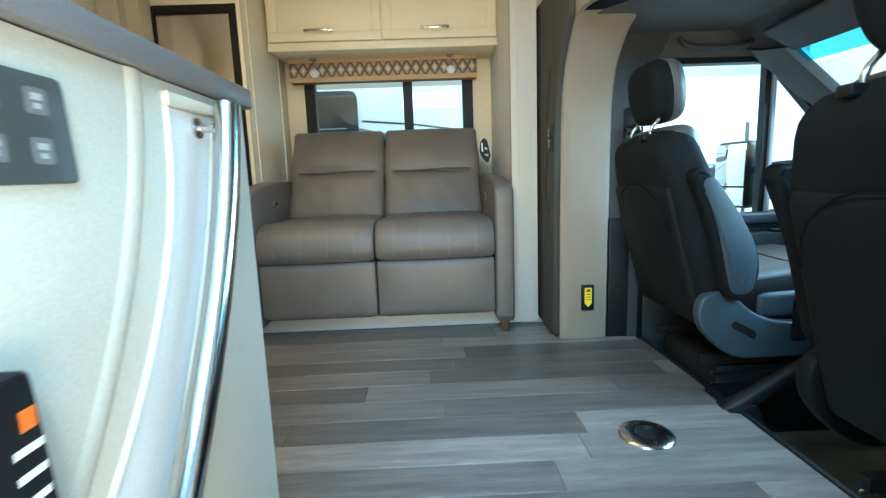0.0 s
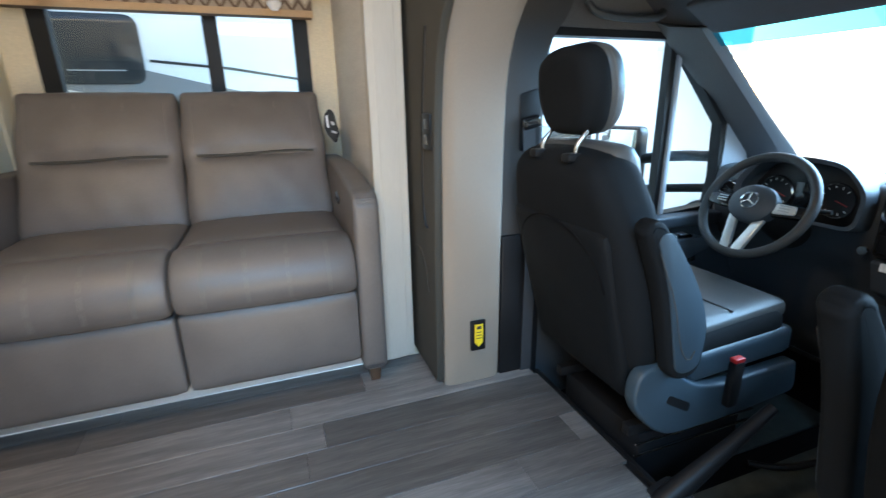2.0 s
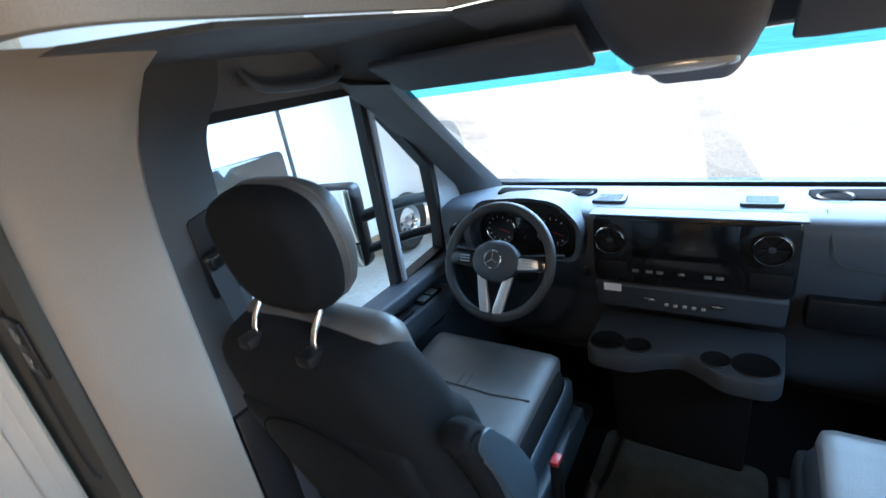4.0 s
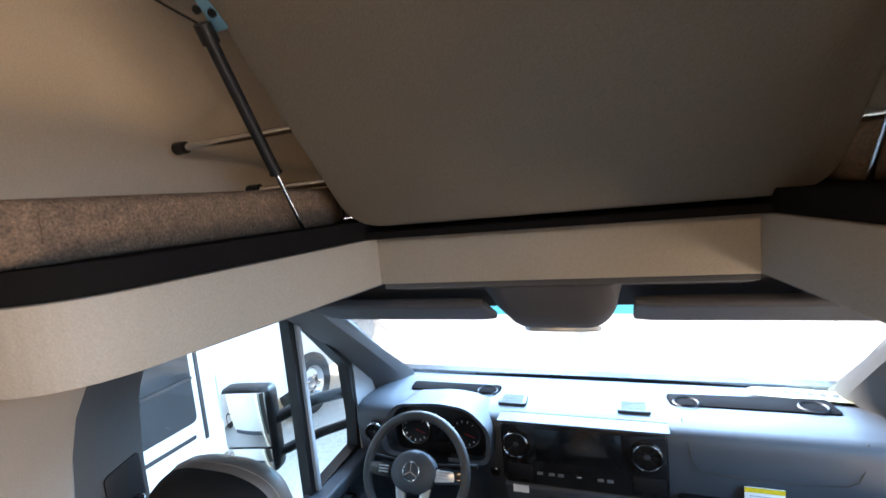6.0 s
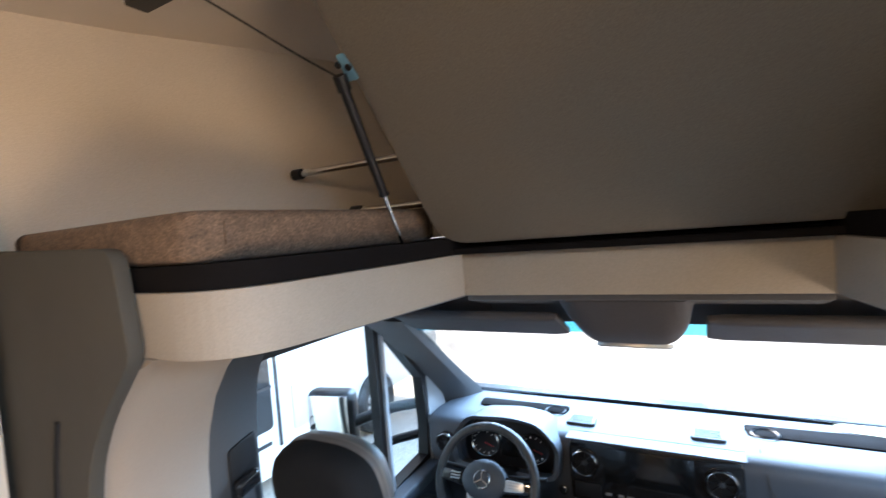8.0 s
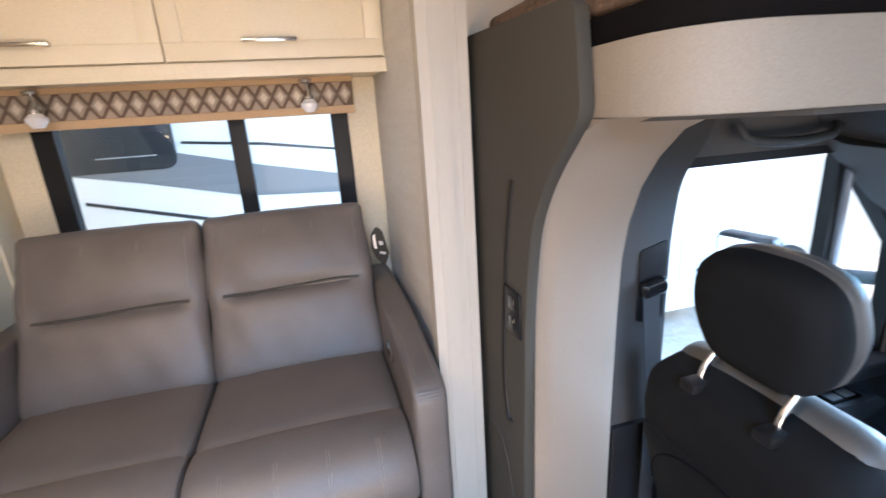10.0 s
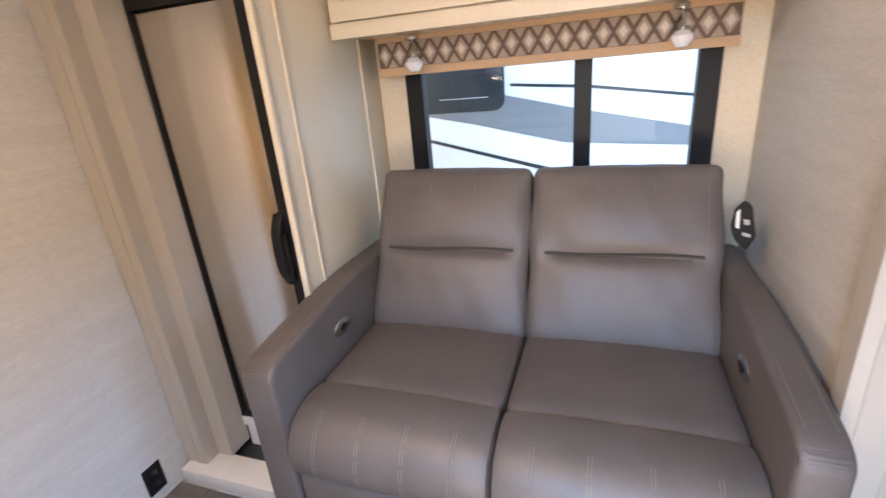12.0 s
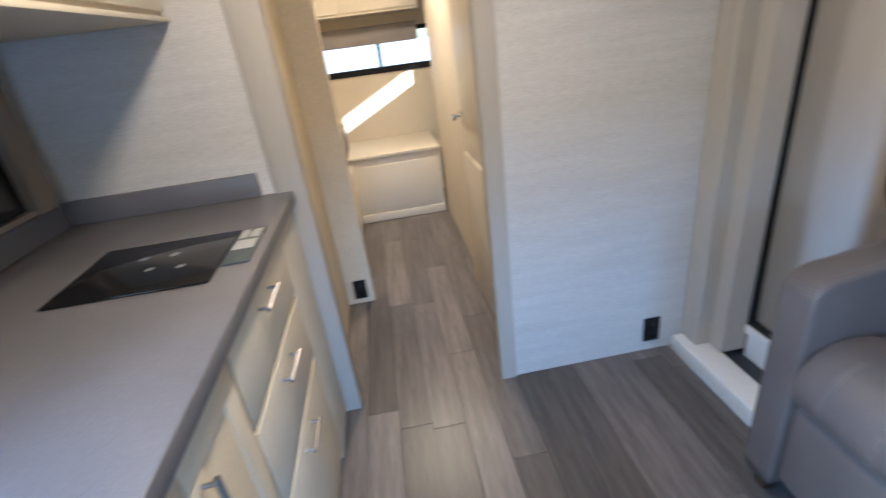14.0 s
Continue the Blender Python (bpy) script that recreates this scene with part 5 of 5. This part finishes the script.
def steering_wheel():
    s = thing("steering_wheel", "black leather three-spoke steering wheel with silver lower spokes", "steering wheel", (2.01, 2.23, 0.675))
    m = pose(2.02, 2.23, 0.680, 0, -61, 0)
    ring = [m @ Vector((0.176 * math.cos(a), 0.176 * math.sin(a), 0)) for a in (2 * math.pi * i / 56 for i in range(57))]
    part("rim", tube(ring, 0.0155, 14), "leather_black", s)
    hub = part("airbag_cover", lathe([(0, 0.036), (0.035, 0.035), (0.058, 0.030), (0.070, 0.020), (0.073, 0.004), (0.068, -0.02), (0, -0.022)], m @ Matrix.Diagonal((0.92, 1.12, 1, 1)), 36), "plastic", s)
    part("emblem", lathe([(0.025, 0), (0.0285, 0.003), (0.031, 0)], m @ pose(0.003, 0, 0.037), 28), "chrome", hub)
    for k in range(3):
        part("emblem", box(0.0, 0.026, -0.002, 0.002, 0, 0.002, m=m @ pose(0.003, 0, 0.037, 0, 0, 120 * k)), "chrome", hub)
    for sg in (1, -1):
        sp = part("spoke", prism(rounded([(-0.030, 0.055 * sg), (0.022, 0.060 * sg), (0.018, 0.165 * sg), (-0.020, 0.165 * sg)], 0.01), "z", -0.008, 0.012, 0.004), "blackgloss", s)
        sp.data.transform(m)
        pad = part("button_pad", prism(rounded([(-0.022, 0.075 * sg), (0.016, 0.078 * sg), (0.014, 0.140 * sg), (-0.014, 0.145 * sg)], 0.008), "z", 0.011, 0.017, 0.002), "blackgloss" if sg > 0 else "silver", sp)
        pad.data.transform(m)
        for i in range(3):
            b = part("print", box(-0.010 + 0.009 * i, -0.006 + 0.009 * i, -0.018, 0.018, 0, 0.001, m=m @ pose(0, 0.108 * sg, 0.0168)), "label_grey", sp)
        lo = part("lower_spoke", prism(rounded([(-0.055, 0.030 * sg), (-0.045, 0.062 * sg), (-0.168, 0.036 * sg), (-0.172, 0.006 * sg), (-0.150, 0.006 * sg)], 0.006), "z", -0.006, 0.010, 0.003), "silver", s)
        lo.data.transform(m)
    part("column", tube([m @ Vector((0, 0, -0.02)), m @ Vector((0, 0, -0.25))], [0.045, 0.06], 20), "black", s)
    for sg in (1, -1):
        part("stalk", tube([m @ Vector((0.02, 0.04 * sg, -0.05)), m @ Vector((0.035, 0.20 * sg, -0.045))], 0.007, 10), "black", s)


def seat(y, sgn, dx=0.0):
    s = thing("cab_seat", "black van captain seat with grey facing and upright folded armrest", "seat", (1.5, y, -0.16), "cab seats")
    part("pedestal", box(1.44, 1.86, y - 0.19, y + 0.19, -0.158, 0.08, 0.02), "black", s)
    for dy in (-0.17, 0.17):
        part("rail", box(1.40, 1.92, y + dy - 0.015, y + dy + 0.015, 0.08, 0.115, 0.004), "black", s)
    part("rail_lever", tube([(1.90, y - 0.16, 0.10), (1.98, y - 0.15, 0.08), (1.98, y + 0.15, 0.08), (1.90, y + 0.16, 0.10)], 0.007, 8), "black", s)

    def back_shape(q):
        k = (q.z + 0.33) / 0.66
        q.y *= 0.93 + 0.16 * math.sin(math.pi * min(1, max(0, k)) ** 0.9) - 0.12 * max(0, k - 0.8) / 0.2
        if q.x > 0:
            q.x += 0.035 * (abs(q.y) / 0.25) ** 3 * (1 if k < 0.75 else 0.3)
        return q
    m = pose(1.345, y, 0.565, 0, -15, 0)
    part("backrest", cushion((0.135, 0.49, 0.68), 0.055, (0.012, 0, 0.015), m, n=16, shape=back_shape), "seat", s)
    part("face_panel", cushion((0.10, 0.38, 0.66), 0.046, (0.012, 0, 0.01), m @ pose(0.042, 0, 0.022), n=12), "seatface", s, "grey leather facing")
    shell = part("back_shell", cushion((0.05, 0.44, 0.50), 0.024, (0.02, 0, 0), m @ pose(-0.062, 0, -0.07), n=12), "seat_shell", s, "smooth black back shell")
    part("shell_seam", tube([m @ Vector((-0.090, 0.20 * math.cos(a), 0.02 + 0.17 * math.sin(a))) for a in (math.pi * i / 14 for i in range(15))], 0.0022, 6), "webbing", shell)
    part("cushion", cushion((0.50, 0.48, 0.15), 0.05, (0, 0, 0.018), pose(1.67, y, 0.335, 0, -5, 0), n=12), "seat", s)
    part("cushion_face", cushion((0.49, 0.44, 0.07), 0.03, (0, 0, 0.012), pose(1.69, y, 0.392, 0, -5, 0)), "seatface", s, "grey leather facing")
    for dy in (-0.012, 0.012):
        part("cushion_seam", tube([(1.70, y + dy, 0.4405), (1.80, y + dy, 0.444), (1.88, y + dy, 0.436)], 0.0016, 6), "seam", s)
    part("cushion_seam", tube([(1.72, y - 0.20, 0.432), (1.70, y - 0.1, 0.4385), (1.70, y, 0.4405), (1.70, y + 0.1, 0.4385), (1.72, y + 0.20, 0.432)], 0.003, 6), "seam", s)

    hm = pose(1.282, y, 1.045, 0, -9, 0)
    pad = rounded([(-0.092, -0.107), (0.092, -0.107), (0.132, -0.005), (0.114, 0.088), (0.055, 0.113), (-0.055, 0.113), (-0.114, 0.088), (-0.132, -0.005)], [0.05, 0.05, 0.09, 0.05, 0.05, 0.05, 0.05, 0.09], 7)

    def pillow_half(rows):
        return loft([[(x, a * k, b * k) for a, b in pad] for x, k in rows])
    hb_ = pillow_half(((-0.060, 0.60), (-0.058, 0.74), (-0.050, 0.88), (-0.036, 0.96), (-0.015, 0.995), (0.001, 0.995), (0.006, 0.975)))
    hb_.transform(hm)
    h = part("headrest", hb_, "seat", s)
    hf_ = pillow_half(((0.001, 0.975), (0.006, 1.0), (0.020, 1.005), (0.038, 0.97), (0.052, 0.89), (0.060, 0.76), (0.062, 0.62)))
    hf_.transform(hm)
    part("headrest_face", hf_, "seatface", h, "grey leather facing")
    part("stitching", tube([hm @ Vector((0.018, a * 1.003, b * 1.003)) for a, b in pad + pad[:1]], 0.0008, 5), "stitch", h)
    for dy in (-0.076, 0.076):
        p = part("headrest_post", tube([(1.232, y + dy, 0.885), (1.230, y + dy, 0.915), (1.262, y + dy, 0.95), (1.278, y + dy, 0.99)], 0.0065, 10, 1), "chrome", s, "chrome post")
        part("collar", box(1.198, 1.256, y + dy - 0.018, y + dy + 0.018, 0.876, 0.898, 0.006), "black", p)
    yi = y - sgn * 0.262
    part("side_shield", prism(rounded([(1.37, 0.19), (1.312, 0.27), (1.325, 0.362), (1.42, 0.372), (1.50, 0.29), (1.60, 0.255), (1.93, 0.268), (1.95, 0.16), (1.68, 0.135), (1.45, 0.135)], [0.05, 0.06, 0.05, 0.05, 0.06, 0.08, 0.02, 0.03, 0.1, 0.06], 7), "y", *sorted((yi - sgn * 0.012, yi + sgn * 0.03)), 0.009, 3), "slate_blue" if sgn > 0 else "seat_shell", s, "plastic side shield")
    part("shield_hole", prism(rounded([(1.425, 0.25), (1.435, 0.272), (1.515, 0.228), (1.51, 0.20)], 0.012), "y", *sorted((yi - sgn * 0.0135, yi + sgn * 0.0))), "black", s)
    for z in (0.052, 0.012):
        part("slide_rail", box(1.42, 1.90, *sorted((y - sgn * 0.192, y - sgn * 0.200)), z, z + 0.007, 0.002), "chrome", s, "bright steel slide rail")
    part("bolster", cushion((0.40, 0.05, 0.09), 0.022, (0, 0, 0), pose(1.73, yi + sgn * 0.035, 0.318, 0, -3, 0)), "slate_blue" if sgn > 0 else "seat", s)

    ay = 0.292 if sgn > 0 else 0.315

    leaf = [(1.252, 0.752), (1.268, 0.772), (1.302, 0.768), (1.40, 0.645), (1.455, 0.56), (1.488, 0.472), (1.474, 0.35), (1.385, 0.345), (1.318, 0.60)]
    ya, yb = sorted((y - sgn * (ay - 0.026), y - sgn * (ay + 0.026)))
    arm = part("armrest", prism(rounded(leaf, [0.02, 0.02, 0.03, 0.1, 0.1, 0.08, 0.06, 0.05, 0.1], 6), "y", ya, yb, 0.014, 3), "seat", s)
    inset = [(1.372 + (px - 1.372) * 0.80 + 0.008, 0.54 + (pz - 0.54) * 0.88) for px, pz in leaf]
    fa, fb = sorted((y - sgn * (ay + 0.022), y - sgn * (ay + 0.030)))
    part("armrest_face", prism(rounded(inset, 0.04, 5), "y", fa, fb, 0.003), "slate_blue", arm, "blue-grey facing")
    part("armrest_seam", tube([(1.290, y - sgn * (ay + 0.0305), 0.70), (1.352, y - sgn * (ay + 0.0305), 0.58), (1.392, y - sgn * (ay + 0.0305), 0.44), (1.425, y - sgn * (ay + 0.0305), 0.40), (1.440, y - sgn * (ay + 0.0305), 0.43)], 0.0016, 6, 1), "seam", arm)
    bk_ = part("buckle", box(1.62, 1.66, *sorted((yi - sgn * 0.02, yi - sgn * 0.045)), 0.20, 0.34, 0.008), "black", s)
    part("release", box(1.622, 1.658, *sorted((yi - sgn * 0.022, yi - sgn * 0.043)), 0.339, 0.352, 0.003), "red", bk_, "red release button")
    s.location.x += dx


dashboard()
steering_wheel()
seat(2.22, 1)
seat(2 * CY - 2.22, -1, -0.055)
hb = thing("handbrake", "long black handbrake lever beside the driver's seat", "lever", (1.45, 1.86, -0.15))
part("lever", tube([(1.38, 1.885, -0.02), (1.44, 1.88, 0.02), (1.60, 1.865, 0.135), (1.72, 1.86, 0.215)], [0.030, 0.030, 0.020, 0.016], 12), "black", hb)
part("boot", prism(rounded([(1.34, -0.158), (1.36, 0.0), (1.46, 0.03), (1.54, -0.158)], 0.03), "y", 1.84, 1.93, 0.012), "black", hb)


fc = thing("floor_cable", "thick black cable lying on the cab floor mat", "cable", (2.1, 1.92, -0.148))
part("cord", tube([(2.36, 1.90, -0.136), (2.20, 1.915, -0.139), (2.06, 1.917, -0.139), (1.96, 1.94, -0.139), (1.90, 2.00, -0.147)], 0.010, 10, 2), "black", fc)


# ================= bedroom beyond the passage =================
rw = tagged(new("window_3"), "long low bedroom window in a black frame", "window", kind="structure")
part("window_frame", boxes((XR - 0.02, XR + 0.012, 1.28, 2.47, 1.10, 1.15), (XR - 0.02, XR + 0.012, 1.28, 2.47, 1.405, 1.44), (XR - 0.02, XR + 0.012, 1.28, 1.33, 1.15, 1.405), (XR - 0.02, XR + 0.012, 2.42, 2.47, 1.15, 1.405), (XR - 0.018, XR + 0.010, 1.85, 1.88, 1.15, 1.405)), "black", rw)
for a, b in ((1.33, 1.85), (1.88, 2.42)):
    p = part("pane", box(XR - 0.008, XR - 0.004, a, b, 1.15, 1.405), "glass", rw)
    p.visible_shadow = False
bw_ = tagged(new("window_4"), "narrow high bedroom side window in a black frame", "window", kind="structure")
part("window_frame", boxes((-3.46, -3.0, YD + 0.05, YD + 0.058, 1.36, 1.381), (-3.46, -3.0, YD + 0.05, YD + 0.058, 1.559, 1.58)), "black", bw_)
rv_ = thing("bedroom_valance", "brown valance above the bedroom window", "valance", (XR + 0.05, 1.9, 1.3))
part("board", box(XR + 0.014, XR + 0.07, 1.22, 2.20, 1.33, 1.47, 0.006), "bedding", rv_)
oc2 = thing("bedroom_cabinet", "cream overhead cabinet in the bedroom", "cabinet", (XR + 0.15, 1.8, 1.5))
part("body", box(XR + 0.002, XR + 0.30, 1.0, 2.21, 1.55, CEIL - 0.003, 0.004), "cream", oc2)
for a in (1.02, 1.62):
    part("door", box(XR + 0.30, XR + 0.318, a, a + 0.57, 1.57, CEIL - 0.02, 0.004), "cream", oc2)
st = thing("rear_storage_box", "cream storage ledge across the rear of the bedroom", "cabinet", (-3.5, 1.85, 0))
part("body", box(XR + 0.002, -3.26, 1.42, 2.20, 0.003, 0.53, 0.004), "cream", st)
part("front_panel", box(-3.26, -3.248, 1.58, 2.17, 0.10, 0.47, 0.004), "cream", st)
part("kick_rail", box(-3.26, -3.244, 1.50, 2.19, 0.004, 0.07, 0.003), "cream", st)
part("lid", box(XR + 0.002, -3.235, 1.42, 2.205, 0.531, 0.556, 0.004), "cream", st)
bd = thing("bed", "bed on a cream base with grey bedding", "bed", (-2.8, 1.1, 0))
part("base", box(XR + 0.01, -2.06, YP + 0.01, 1.50, 0.003, 0.50, 0.006), "cream", bd)
part("mattress", cushion((1.62, 0.70, 0.24), 0.06, (0, 0, 0.02), pose(-2.95, 1.13, 0.625)), "bedding", bd)
part("pillow", cushion((0.30, 0.42, 0.22), 0.09, (0.02, 0, 0.02), pose(-2.30, 1.28, 0.76, 0, -20, 0)), "bedding", bd)
dr = tagged(new("door_1"), "open cream passage door folded back against the wall", "door", kind="structure")
part("leaf", box(-2.02, -1.19, 2.178, 2.205, 0.02, 1.95, 0.003), "cream", dr)
for a, b in ((0.15, 0.80), (0.95, 1.85)):
    part("field", box(-1.92, -1.30, 2.170, 2.179, a, b, 0.003), "cream", dr)
dh = part("door_handle", tube([(-1.93, 2.178, 0.98), (-1.93, 2.13, 0.98), (-1.84, 2.125, 0.98)], 0.009, 10), "chrome", dr, "chrome lever handle")
part("rosette", lathe([(0, 0), (0.026, 0), (0.026, 0.008), (0, 0.009)], pose(-1.93, 2.178, 0.98, 90, 0, 0), 20), "chrome", dh)


# ================= outside =================
def motorhome():
    y = 4.9
    v = thing("motorhome", "white parked motorhome with grey swoosh graphics", "motorhome", (0, y + 1.2, -0.75))
    part("body", box(-1.4, 4.1, y, y + 2.3, -0.50, 2.55, 0.06), "rv_white", v)
    part("over_cab", box(4.02, 5.4, y + 0.02, y + 2.28, 1.45, 2.55, 0.12, 3), "rv_white", v)
    part("cab", prism(rounded([(4.05, -0.35), (4.05, 1.5), (4.6, 1.45), (5.3, 0.75), (6.3, 0.55), (6.5, 0.2), (6.5, -0.35)], 0.12), "y", y + 0.05, y + 2.1, 0.03), "rv_white", v)
    w = part("window", prism(rounded([(-0.95, 1.18), (-0.95, 1.60), (-0.195, 1.60), (-0.195, 1.18)], 0.08), "y", y - 0.02, y + 0.02, 0.006), "dark_glass", v)
    part("window_rail", box(-0.62, -0.30, y - 0.024, y - 0.019, 1.262, 1.268), "label_grey", w)
    w = part("window", prism(rounded([(2.68, -0.06), (2.68, 0.82), (3.38, 0.82), (3.38, -0.06)], 0.06), "y", y - 0.02, y + 0.02, 0.006), "dark_glass", v)
    part("window_rail", box(2.68, 3.38, y - 0.03, y - 0.018, 0.30, 0.325), "rv_black", w)
    part("swoosh", prism([(-0.70, 1.16), (-0.4, 1.10), (0.168, 0.965), (0.86, 0.925), (2.0, 0.78), (2.0, 0.85), (0.86, 1.036), (0.30, 1.15), (-0.2, 1.27), (-0.6, 1.34), (-1.38, 1.46), (-1.38, 1.30)], "y", y - 0.006, y + 0.01), "rv_grey", v)
    for pts in ([(-0.74, 1.02), (-0.02, 0.835), (0.9, 0.62), (0.9, 0.60), (-0.02, 0.81), (-0.74, 1.00)], [(-0.16, 1.335), (0.313, 1.293), (0.97, 1.194), (2.2, 1.0), (2.2, 0.985), (0.97, 1.178), (0.313, 1.275), (-0.16, 1.318)]):
        part("stripe", prism(pts, "y", y - 0.005, y + 0.01), "rv_black", v)
    part("upper_band", box(-1.34, 4.0, y - 0.004, y + 0.01, 1.62, 1.95), "rv_tan", v)
    h = part("hatch", prism(rounded([(3.62, -0.18), (3.62, 0.24), (4.02, 0.24), (4.02, -0.18)], 0.03), "y", y - 0.012, y + 0.01, 0.004), "cool_white", v)
    part("latch", box(3.80, 3.85, y - 0.02, y - 0.011, -0.12, -0.09, 0.003), "rv_black", h)
    part("trim_strip", box(3.44, 3.47, y - 0.012, y + 0.01, -0.25, 1.2), "rv_black", v)
    part("lower_vent", box(2.75, 3.35, y - 0.010, y + 0.01, -0.20, -0.17), "rv_black", v)
    wm = pose(4.92, y + 0.06, -0.39, 90, 0, 0)
    tyre = part("wheel", lathe([(0.20, 0.0), (0.20, 0.05), (0.30, 0.07), (0.345, 0.04), (0.355, -0.05), (0.345, -0.15), (0.2, -0.18), (0.2, 0.0)], wm, 40), "tyre", v)
    rim = part("rim", lathe([(0, 0.03), (0.05, 0.04), (0.07, 0.01), (0.15, 0.0), (0.185, 0.045), (0.20, 0.05)], wm, 36), "chrome", tyre)
    for k in range(8):
        a = k * math.pi / 4
        part("hole", lathe([(0, 0.002), (0.022, 0.002), (0.022, 0)], wm @ pose(0.115 * math.cos(a), 0.115 * math.sin(a), 0.008), 10), "rv_black", tyre)
    part("rear_wheel", lathe([(0, 0.02), (0.19, 0.02), (0.2, 0.05), (0.30, 0.07), (0.345, 0.04), (0.355, -0.05), (0.345, -0.15), (0, -0.18)], pose(-0.3, y + 0.06, -0.39, 90, 0, 0), 32), "tyre", v)


motorhome()

# ceiling lamps
for lx, ly, e in ((-0.25, 1.78, 5.5), (-2.6, 1.85, 7.0)):
    t = thing("ceiling_light", "flat round warm LED ceiling light", "lamp", (lx, ly, CEIL - 0.02), "ceiling lights")
    part("rim", lathe([(0, 0), (0.11, 0), (0.11, -0.018), (0.095, -0.02), (0.095, -0.012), (0, -0.012)], pose(lx, ly, CEIL)), "white", t)
    part("diffuser", lathe([(0, 0), (0.094, 0), (0.094, -0.004), (0, -0.004)], pose(lx, ly, CEIL - 0.0125)), "led", t)
    lamp("ceiling_lamp", "AREA", pose(lx, ly, CEIL - 0.03), e, (1.0, 0.74, 0.46), size=0.2, size_y=0.2)
